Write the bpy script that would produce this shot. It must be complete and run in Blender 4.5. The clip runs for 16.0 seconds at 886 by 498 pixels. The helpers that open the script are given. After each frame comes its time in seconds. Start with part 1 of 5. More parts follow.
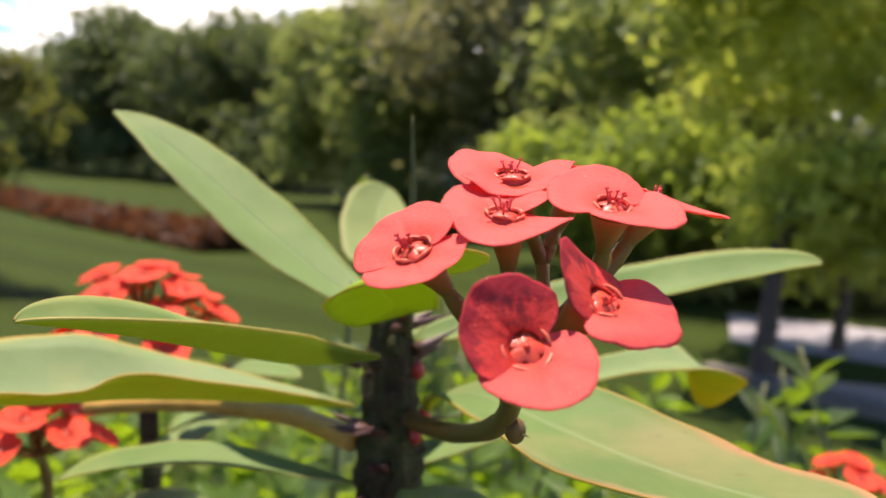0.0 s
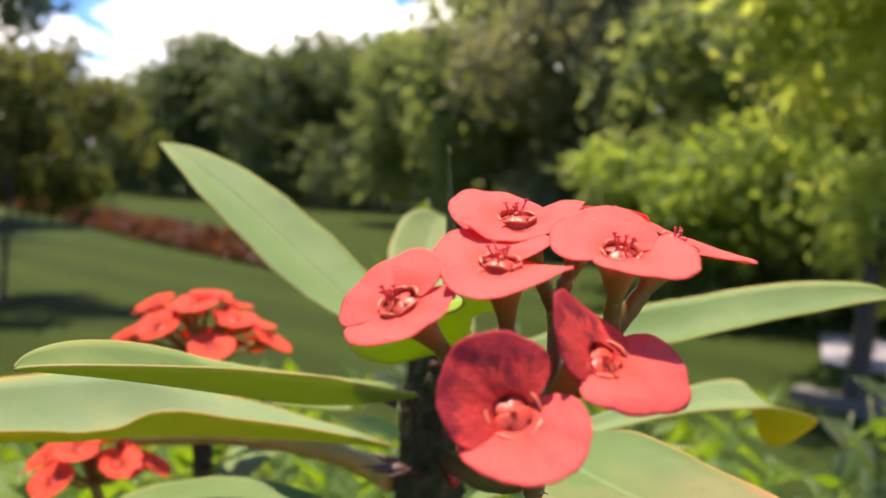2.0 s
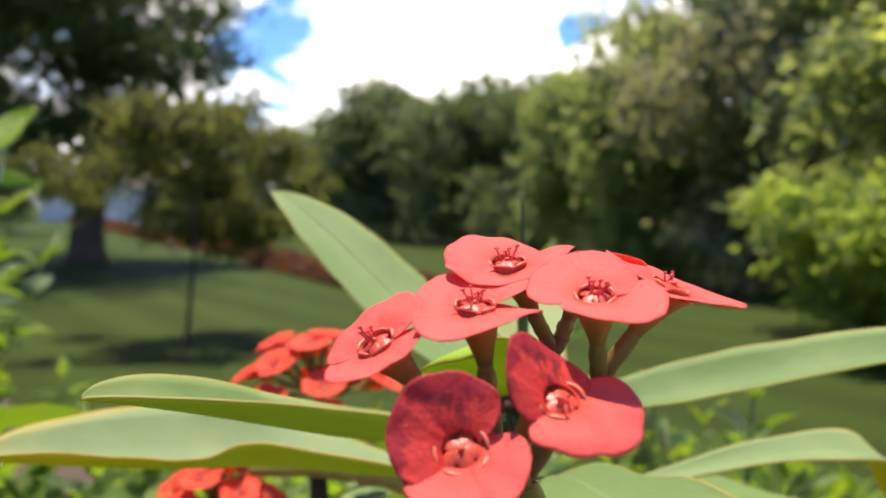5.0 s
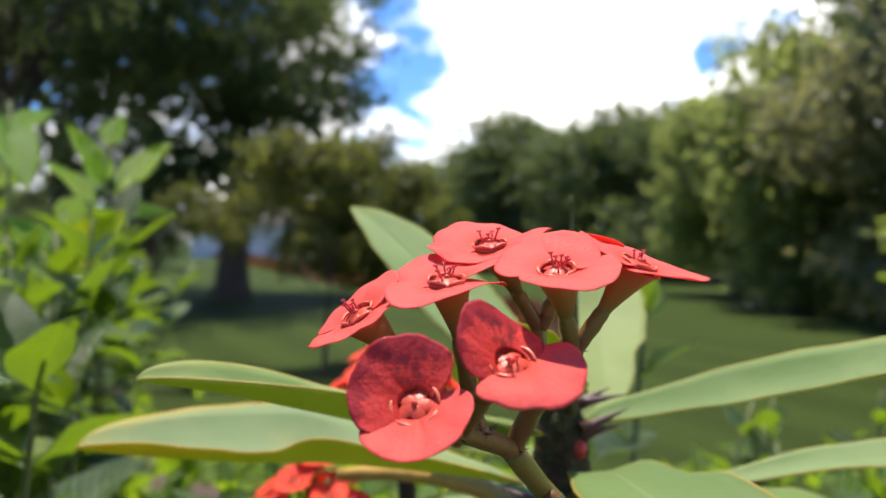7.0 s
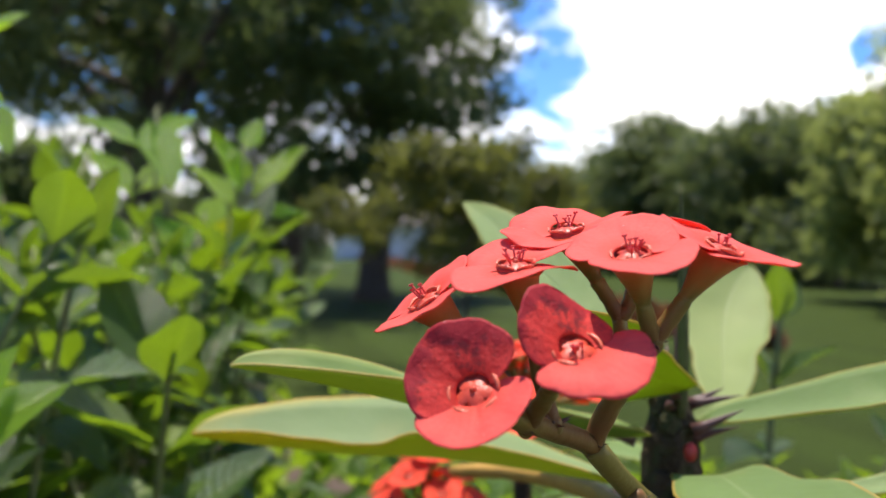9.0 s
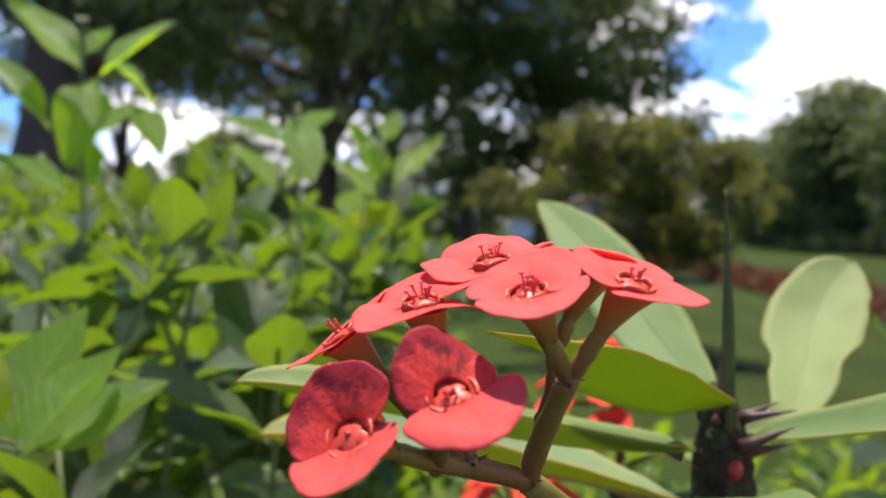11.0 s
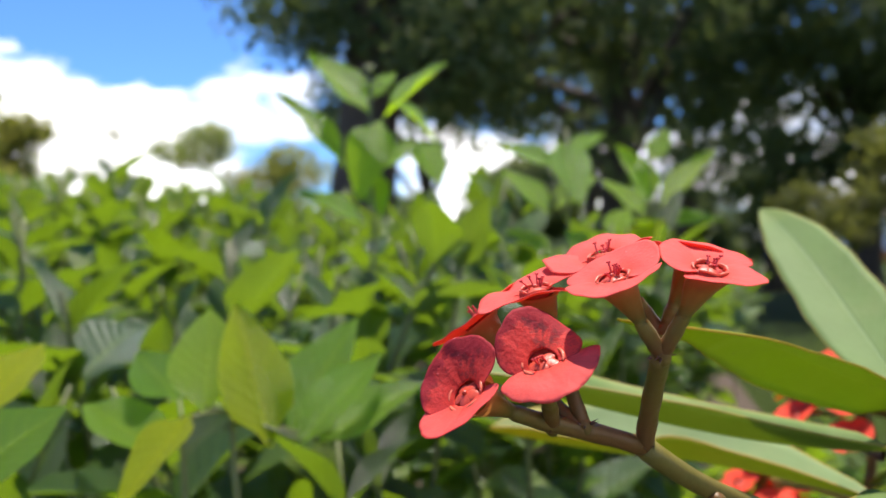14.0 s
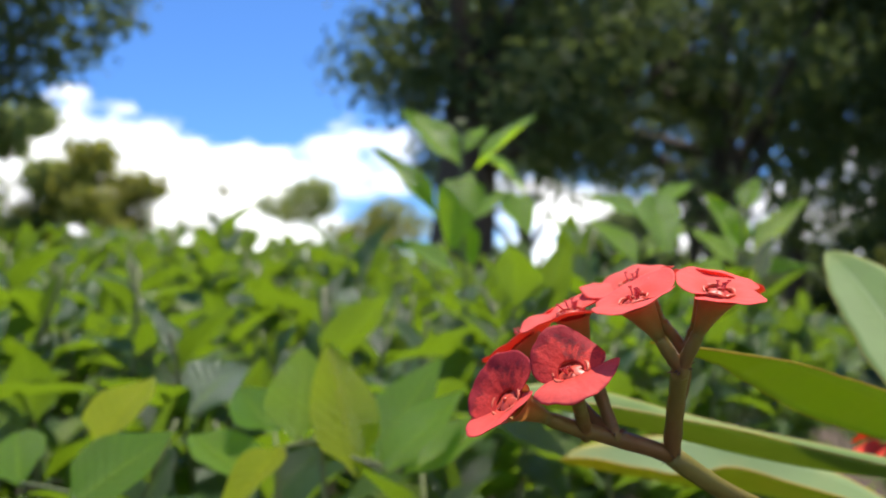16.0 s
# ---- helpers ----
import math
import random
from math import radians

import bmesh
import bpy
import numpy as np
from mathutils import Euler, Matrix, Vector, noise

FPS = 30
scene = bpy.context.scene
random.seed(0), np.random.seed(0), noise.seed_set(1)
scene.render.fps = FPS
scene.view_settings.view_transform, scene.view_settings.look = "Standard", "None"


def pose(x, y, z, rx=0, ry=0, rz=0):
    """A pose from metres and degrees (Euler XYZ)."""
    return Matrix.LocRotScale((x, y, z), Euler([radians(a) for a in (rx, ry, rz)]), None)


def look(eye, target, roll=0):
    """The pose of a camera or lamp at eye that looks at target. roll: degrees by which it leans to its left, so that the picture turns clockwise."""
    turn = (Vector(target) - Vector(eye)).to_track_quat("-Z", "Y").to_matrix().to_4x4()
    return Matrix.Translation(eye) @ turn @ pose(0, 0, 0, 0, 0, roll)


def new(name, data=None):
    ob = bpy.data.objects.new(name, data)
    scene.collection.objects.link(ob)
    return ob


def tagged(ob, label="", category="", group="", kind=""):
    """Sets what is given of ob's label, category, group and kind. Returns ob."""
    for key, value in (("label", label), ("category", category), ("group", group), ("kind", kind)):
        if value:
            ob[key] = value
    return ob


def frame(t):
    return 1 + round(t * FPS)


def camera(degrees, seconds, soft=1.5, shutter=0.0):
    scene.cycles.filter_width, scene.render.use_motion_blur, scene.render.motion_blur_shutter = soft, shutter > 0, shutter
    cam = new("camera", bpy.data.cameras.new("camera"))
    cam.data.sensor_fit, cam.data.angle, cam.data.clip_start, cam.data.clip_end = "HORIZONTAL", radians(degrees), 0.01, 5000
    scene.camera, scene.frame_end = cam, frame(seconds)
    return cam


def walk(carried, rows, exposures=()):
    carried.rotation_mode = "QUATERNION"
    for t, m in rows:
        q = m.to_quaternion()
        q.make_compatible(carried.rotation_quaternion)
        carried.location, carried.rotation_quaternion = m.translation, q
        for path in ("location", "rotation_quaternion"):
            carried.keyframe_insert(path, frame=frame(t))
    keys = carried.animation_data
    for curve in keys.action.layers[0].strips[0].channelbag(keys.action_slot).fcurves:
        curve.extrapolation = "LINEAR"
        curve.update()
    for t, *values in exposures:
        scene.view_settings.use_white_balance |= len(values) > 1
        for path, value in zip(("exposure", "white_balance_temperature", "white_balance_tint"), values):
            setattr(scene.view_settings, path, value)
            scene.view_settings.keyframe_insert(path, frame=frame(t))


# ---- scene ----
cam = camera(50.8, 16.0)
APERTURE = 0.0023    # metres across the lens opening
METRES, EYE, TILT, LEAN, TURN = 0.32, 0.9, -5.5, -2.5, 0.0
ROWS = [
    (0.0, 0.0, 0.0, 0.0, 0.0, 0.0, 0.0),
    (0.5, 0.0036, -0.0013, -0.0017, 0.59, 0.25, -0.06),
    (1.0, 0.0102, 0.0171, -0.0123, 1.5, 0.47, -0.08),
    (1.5, 0.0297, 0.0294, -0.0031, 3.01, 0.76, 0.06),
    (2.0, 0.0481, 0.0395, 0.0171, 5.08, 1.14, 0.16),
    (2.5, 0.066, 0.0237, 0.013, 7.4, 1.58, 0.17),
    (3.0, 0.1006, 0.0204, 0.0122, 9.47, 1.96, -0.0),
    (3.5, 0.1208, 0.0242, 0.0128, 11.36, 2.33, -0.05),
    (4.0, 0.1226, 0.0071, 0.0184, 12.73, 2.5, -0.05),
    (6.5, 0.2384, 0.0746, 0.0061, 20.98, 5.69, -0.22),
    (7.0, 0.255, 0.0188, -0.016, 23.6, 5.59, -0.18),
    (7.5, 0.2469, 0.0305, -0.033, 25.94, 5.33, -0.41),
    (8.0, 0.2486, 0.033, -0.0468, 28.11, 5.4, -0.74),
    (10.5, 0.3756, 0.1222, 0.0166, 39.53, 4.88, -1.23),
    (11.0, 0.4028, 0.1491, 0.0109, 42.85, 4.19, -1.15),
    (11.5, 0.4238, 0.167, 0.0221, 45.62, 3.87, -1.2),
    (12.0, 0.4459, 0.1648, 0.0271, 48.33, 3.63, -1.08),
    (12.5, 0.4859, 0.151, 0.0081, 51.99, 3.87, -0.66),
    (13.0, 0.5339, 0.1489, -0.0095, 56.21, 4.45, -0.56),
    (13.5, 0.5448, 0.1727, -0.0077, 59.0, 4.69, -0.99),
    (14.0, 0.5604, 0.1661, -0.0128, 61.1, 5.28, -1.13),
    (14.5, 0.5987, 0.1617, -0.0202, 62.98, 6.34, -1.23),
    (15.0, 0.6533, 0.1619, -0.0233, 64.9, 7.22, -1.45),
    (15.5, 0.6657, 0.1516, -0.0584, 66.44, 7.83, -1.74),
    (16.0, 0.664, 0.157, -0.0409, 67.15, 8.38, -1.87),
]
walk(cam, [(t, pose(0, 0, EYE, TILT, LEAN, TURN) @ pose(METRES * x, METRES * y, METRES * z, 90 + pitch, roll, yaw)) for t, x, y, z, yaw, pitch, roll in ROWS],
     [(0.0, 1.05, 7500, 19), (4.0, 1.05, 7300, 15), (8.0, 0.83, 6800, 11), (12.0, 0.88, 6800, 17), (14.0, 0.86, 6800, 12), (16.0, 0.70, 6700, 10)])
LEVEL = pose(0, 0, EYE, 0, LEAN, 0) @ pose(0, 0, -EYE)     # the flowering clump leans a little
cam.data.dof.use_dof = True
cam.data.dof.focus_distance = 0.192
cam.data.dof.aperture_fstop = (cam.data.lens / 1000) / APERTURE
cam.data.dof.aperture_blades = 0

# ---- sky and sun ----
SUN_YAW, SUN_ELEV = 38.0, 78.0      # degrees; yaw counts to the left of +y
world = bpy.data.worlds.new("sky")
scene.world = world
world.use_nodes = True


def mixed(n, l, fac, a, b, blend="MIX"):
    m = n.new("ShaderNodeMix")
    m.data_type, m.blend_type = "RGBA", blend
    for key, v in (("Factor", fac), ("A", a), ("B", b)):
        if isinstance(v, (int, float)):
            m.inputs[key].default_value = v
        elif isinstance(v, tuple):
            m.inputs[key].default_value = (*v, 1)
        else:
            l.new(v, m.inputs[key])
    return m.outputs["Result"]


def sky_nodes(tree):
    n, l = tree.nodes, tree.links
    n.clear()
    out = n.new("ShaderNodeOutputWorld")
    bg = n.new("ShaderNodeBackground")
    sky = n.new("ShaderNodeTexSky")
    sky.sky_type, sky.sun_disc = "NISHITA", False
    sky.sun_elevation, sky.sun_rotation = radians(SUN_ELEV), radians(-SUN_YAW)
    sky.altitude, sky.dust_density, sky.ozone_density = 900, 0.0, 4.0
    bg.inputs["Strength"].default_value = 0.13
    co = n.new("ShaderNodeTexCoord")
    sep = n.new("ShaderNodeSeparateXYZ")
    l.new(co.outputs["Generated"], sep.inputs[0])
    # flattened cloud layer: direction divided by height
    den = n.new("ShaderNodeMath"); den.operation = "ADD"; den.inputs[1].default_value = 0.22
    l.new(sep.outputs["Z"], den.inputs[0])
    dv = n.new("ShaderNodeVectorMath"); dv.operation = "DIVIDE"
    comb = n.new("ShaderNodeCombineXYZ")
    for i in range(3):
        l.new(den.outputs[0], comb.inputs[i])
    l.new(co.outputs["Generated"], dv.inputs[0])
    l.new(comb.outputs[0], dv.inputs[1])
    mp = n.new("ShaderNodeMapping")
    mp.inputs["Location"].default_value = CLOUD_SHIFT
    l.new(dv.outputs[0], mp.inputs["Vector"])
    no = n.new("ShaderNodeTexNoise")
    no.inputs["Scale"].default_value, no.inputs["Detail"].default_value, no.inputs["Roughness"].default_value = 0.85, 10, 0.60
    l.new(mp.outputs[0], no.inputs["Vector"])
    ramp = n.new("ShaderNodeValToRGB")
    ramp.color_ramp.elements[0].position, ramp.color_ramp.elements[1].position = 0.465, 0.555
    # the overcast side of the sky lies towards +x and +y
    side = n.new("ShaderNodeVectorMath"); side.operation = "DOT_PRODUCT"
    side.inputs[1].default_value = (0.60, 0.62, 0.0)
    l.new(co.outputs["Generated"], side.inputs[0])
    sc = n.new("ShaderNodeMath"); sc.operation = "MULTIPLY_ADD"; sc.inputs[1].default_value = 0.12; sc.inputs[2].default_value = -0.018
    l.new(side.outputs["Value"], sc.inputs[0])
    low = n.new("ShaderNodeMath"); low.operation = "MULTIPLY_ADD"; low.inputs[1].default_value = -0.60; low.inputs[2].default_value = 0.10
    l.new(sep.outputs["Z"], low.inputs[0])
    ad = n.new("ShaderNodeMath"); l.new(sc.outputs[0], ad.inputs[0]); l.new(low.outputs[0], ad.inputs[1])
    ad2 = n.new("ShaderNodeMath"); l.new(no.outputs["Fac"], ad2.inputs[0]); l.new(ad.outputs[0], ad2.inputs[1])
    # cloud banks and blue openings: yaw, elevation, reach in degrees, amount
    total = ad2.outputs[0]
    wn = n.new("ShaderNodeTexNoise")
    wn.inputs["Scale"].default_value, wn.inputs["Detail"].default_value = 9.0, 5
    l.new(co.outputs["Generated"], wn.inputs["Vector"])
    ws = n.new("ShaderNodeVectorMath"); ws.operation = "MULTIPLY_ADD"
    ws.inputs[1].default_value, ws.inputs[2].default_value = (0.16, 0.16, 0.16), (-0.08, -0.08, -0.08)
    l.new(wn.outputs["Color"], ws.inputs[0])
    warped = n.new("ShaderNodeVectorMath")
    l.new(co.outputs["Generated"], warped.inputs[0]); l.new(ws.outputs[0], warped.inputs[1])
    unit = n.new("ShaderNodeVectorMath"); unit.operation = "NORMALIZE"
    l.new(warped.outputs[0], unit.inputs[0])
    for yaw, elev, reach, amount in CLOUD_BANKS:
        a, b = radians(yaw), radians(elev)
        dp = n.new("ShaderNodeVectorMath"); dp.operation = "DOT_PRODUCT"
        dp.inputs[1].default_value = (-math.sin(a) * math.cos(b), math.cos(a) * math.cos(b), math.sin(b))
        l.new(unit.outputs[0], dp.inputs[0])
        mr = n.new("ShaderNodeMapRange"); mr.interpolation_type = "SMOOTHSTEP"
        mr.inputs["From Min"].default_value, mr.inputs["From Max"].default_value = math.cos(radians(reach)), math.cos(radians(reach * 0.35))
        mr.inputs["To Min"].default_value, mr.inputs["To Max"].default_value = 0.0, amount
        l.new(dp.outputs["Value"], mr.inputs["Value"])
        sm = n.new("ShaderNodeMath"); l.new(total, sm.inputs[0]); l.new(mr.outputs[0], sm.inputs[1])
        total = sm.outputs[0]
    l.new(total, ramp.inputs[0])
    mix = n.new("ShaderNodeMix"); mix.data_type = "RGBA"
    l.new(ramp.outputs[0], mix.inputs["Factor"])
    l.new(mixed(n, l, 1.0, sky.outputs[0], (0.40, 0.64, 0.95), "MULTIPLY"), mix.inputs["A"])
    mix.inputs["B"].default_value = (11, 11.2, 11.5, 1)
    l.new(mix.outputs["Result"], bg.inputs["Color"])
    l.new(bg.outputs[0], out.inputs[0])


CLOUD_SHIFT = (3.1, 1.7, 0.4)
CLOUD_BANKS = [(88, 5, 8.5, 0.09), (81, 5, 8.5, 0.10), (73, 4.5, 7.5, 0.09), (56, 3, 12, 0.10), (80, 20, 11, -0.24), (95, 19, 9, -0.2), (25.5, 6.5, 5.0, -0.11), (27, 11, 4.0, -0.06), (5.3, 12.5, 3, -0.15), (16, 12, 8, 0.10), (52, 18, 14, -0.22), (40, 15, 9, -0.16)]
sky_nodes(world.node_tree)
sun = new("sun", bpy.data.lights.new("sun", "SUN"))
sun.data.energy, sun.data.angle, sun.data.color = 4.2, radians(0.55), (1.0, 0.95, 0.87)
sun_way = Vector((-math.sin(radians(SUN_YAW)) * math.cos(radians(SUN_ELEV)), math.cos(radians(SUN_YAW)) * math.cos(radians(SUN_ELEV)), math.sin(radians(SUN_ELEV))))
sun.matrix_world = look(sun_way * 30, (0, 0, 0))


# ---- materials ----
def node_material(name):
    m = bpy.data.materials.new(name)
    m.use_nodes = True
    t = m.node_tree
    t.nodes.clear()
    out = t.nodes.new("ShaderNodeOutputMaterial")
    return m, t.nodes, t.links, out


def noise_tex(n, l, scale, detail=4, rough=0.55, vec=None, out="Object"):
    tex = n.new("ShaderNodeTexNoise")
    tex.inputs["Scale"].default_value, tex.inputs["Detail"].default_value, tex.inputs["Roughness"].default_value = scale, detail, rough
    if vec is None:
        co = n.new("ShaderNodeTexCoord")
        vec = co.outputs[out]
    l.new(vec, tex.inputs["Vector"])
    return tex.outputs["Fac"]


def ramp(n, l, fac, stops):
    r = n.new("ShaderNodeValToRGB")
    e = r.color_ramp.elements
    while len(e) < len(stops):
        e.new(0.5)
    for el, (p, c) in zip(e, stops):
        el.position, el.color = p, (*c, 1)
    l.new(fac, r.inputs[0])
    return r.outputs[0]


def maths(n, l, op, a, b=None, c=None, clamp=False):
    m = n.new("ShaderNodeMath")
    m.operation, m.use_clamp = op, clamp
    for i, v in enumerate((a, b, c)):
        if v is None:
            continue
        if isinstance(v, (int, float)):
            m.inputs[i].default_value = v
        else:
            l.new(v, m.inputs[i])
    return m.outputs[0]


def bumped(n, l, height, strength, distance):
    b = n.new("ShaderNodeBump")
    b.inputs["Strength"].default_value, b.inputs["Distance"].default_value = strength, distance
    l.new(height, b.inputs["Height"])
    return b.outputs[0]


def surface(name, color, rough=0.5, bump=None, through_light=None, spec=0.5, coat=0.0):
    """color(n, l) gives a colour socket; bump(n, l) a normal; through_light: share of light that a thin sheet lets pass; coat: waxy gloss."""
    m, n, l, out = node_material(name)
    p = n.new("ShaderNodeBsdfPrincipled")
    p.inputs["Roughness"].default_value = rough
    p.inputs["Specular IOR Level"].default_value = spec
    p.inputs["Coat Weight"].default_value, p.inputs["Coat Roughness"].default_value, p.inputs["Coat IOR"].default_value = coat, 0.26, 1.65
    c = color(n, l)
    l.new(c, p.inputs["Base Color"])
    nb = bump(n, l) if bump else None
    if nb:
        l.new(nb, p.inputs["Normal"])
        l.new(nb, p.inputs["Coat Normal"])
    if through_light:
        share, tint, keep = through_light
        tr = n.new("ShaderNodeBsdfTranslucent")
        l.new(mixed(n, l, keep, tint, c), tr.inputs["Color"])
        mx = n.new("ShaderNodeMixShader")
        mx.inputs[0].default_value = share
        l.new(p.outputs[0], mx.inputs[1])
        l.new(tr.outputs[0], mx.inputs[2])
        l.new(mx.outputs[0], out.inputs[0])
    else:
        l.new(p.outputs[0], out.inputs[0])
    return m


def uv_axes(n, l):
    co = n.new("ShaderNodeTexCoord")
    s = n.new("ShaderNodeSeparateXYZ")
    l.new(co.outputs["UV"], s.inputs[0])
    return s.outputs["X"], s.outputs["Y"]


def succulent_leaf(name, base, vein, edge, blush, blush_from, blush_amount):
    """A smooth thick leaf: pale midrib, faint side veins, coloured rim, patches of blush towards the tip. u runs along, v across 0..1."""
    def color(n, l):
        u, v = uv_axes(n, l)
        c = mixed(n, l, noise_tex(n, l, 28, 3), tuple(0.72 * x for x in base), tuple(min(1, 1.24 * x) for x in base))
        c = mixed(n, l, maths(n, l, "MULTIPLY", noise_tex(n, l, 260, 4, 0.65), 0.35), c, tuple(0.75 * x for x in base))
        faded = ramp(n, l, noise_tex(n, l, 17, 5, 0.62), [(0.50, (0, 0, 0)), (0.68, (1, 1, 1))])
        c = mixed(n, l, maths(n, l, "MULTIPLY", faded, 0.42), c, tuple(0.5 * x + 0.5 * y for x, y in zip(vein, blush)))
        off = maths(n, l, "ABSOLUTE", maths(n, l, "SUBTRACT", v, 0.5))
        mid = ramp(n, l, off, [(0.0, (1, 1, 1)), (0.035, (0, 0, 0))])
        c = mixed(n, l, maths(n, l, "MULTIPLY", mid, 0.6), c, vein)
        # side veins run forward from the midrib
        wave = maths(n, l, "SINE", maths(n, l, "MULTIPLY", maths(n, l, "SUBTRACT", u, maths(n, l, "MULTIPLY", off, 0.35)), 120.0))
        side = ramp(n, l, maths(n, l, "MULTIPLY_ADD", wave, 0.5, 0.5), [(0.86, (0, 0, 0)), (1.0, (1, 1, 1))])
        c = mixed(n, l, maths(n, l, "MULTIPLY", side, 0.07), c, vein)
        patch = noise_tex(n, l, 36, 5, 0.6)
        t = maths(n, l, "SUBTRACT", u, blush_from)
        t = maths(n, l, "MULTIPLY_ADD", t, 1.6, maths(n, l, "SUBTRACT", patch, 0.62))
        rim = ramp(n, l, off, [(0.36, (0, 0, 0)), (0.5, (1, 1, 1))])
        t = maths(n, l, "ADD", t, maths(n, l, "MULTIPLY", rim, 0.55))
        t = maths(n, l, "MULTIPLY", maths(n, l, "MULTIPLY", t, 2.2, clamp=True), blush_amount)
        c = mixed(n, l, t, c, blush)
        hard = ramp(n, l, off, [(0.482, (0, 0, 0)), (0.495, (1, 1, 1))])
        c = mixed(n, l, maths(n, l, "MULTIPLY", hard, 0.8), c, edge)
        # small scars
        spots = ramp(n, l, noise_tex(n, l, 140, 2, 0.4), [(0.73, (0, 0, 0)), (0.77, (1, 1, 1))])
        return mixed(n, l, maths(n, l, "MULTIPLY", spots, 0.45), c, (0.20, 0.16, 0.07))

    def bump(n, l):
        u, v = uv_axes(n, l)
        off = maths(n, l, "ABSOLUTE", maths(n, l, "SUBTRACT", v, 0.5))
        mid = ramp(n, l, off, [(0.0, (0, 0, 0)), (0.03, (1, 1, 1))])
        h = maths(n, l, "ADD", mid, maths(n, l, "MULTIPLY", noise_tex(n, l, 420, 4), 0.35))
        return bumped(n, l, maths(n, l, "ADD", h, maths(n, l, "MULTIPLY", noise_tex(n, l, 60, 3), 1.6)), 0.45, 0.0009)
    return surface(name, color, 0.58, bump, (0.36, (0.52, 0.62, 0.06), 0.25), 0.22)


M_LEAF_TOP = succulent_leaf("leaf_top", (0.185, 0.285, 0.088), (0.32, 0.42, 0.20), (0.50, 0.36, 0.12), (0.42, 0.42, 0.13), 0.78, 0.3)
M_LEAF_UNDER = succulent_leaf("leaf_underside", (0.19, 0.30, 0.045), (0.28, 0.37, 0.09), (0.50, 0.22, 0.06), (0.36, 0.36, 0.06), 0.80, 0.35)
M_LEAF_OLD = succulent_leaf("leaf_ageing", (0.25, 0.35, 0.15), (0.42, 0.47, 0.24), (0.62, 0.33, 0.07), (0.56, 0.44, 0.10), 0.80, 0.55)
M_LEAF_OLD_UNDER = succulent_leaf("leaf_ageing_underside", (0.34, 0.36, 0.028), (0.40, 0.40, 0.07), (0.66, 0.30, 0.03), (0.66, 0.34, 0.022), 0.60, 0.85)
M_LEAF_PALE = succulent_leaf("leaf_pale", (0.31, 0.38, 0.14), (0.38, 0.44, 0.20), (0.46, 0.34, 0.12), (0.42, 0.40, 0.12), 0.95, 0.3)
# brighter copy of the underside green; light coming through the blade is in the colour
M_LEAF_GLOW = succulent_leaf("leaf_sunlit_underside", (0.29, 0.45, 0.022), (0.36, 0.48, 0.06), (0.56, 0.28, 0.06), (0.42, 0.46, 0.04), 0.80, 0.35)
M_LEAF_BLUSH = succulent_leaf("leaf_blushed", (0.165, 0.255, 0.080), (0.29, 0.37, 0.16), (0.56, 0.34, 0.09), (0.62, 0.27, 0.15), 0.86, 0.9)


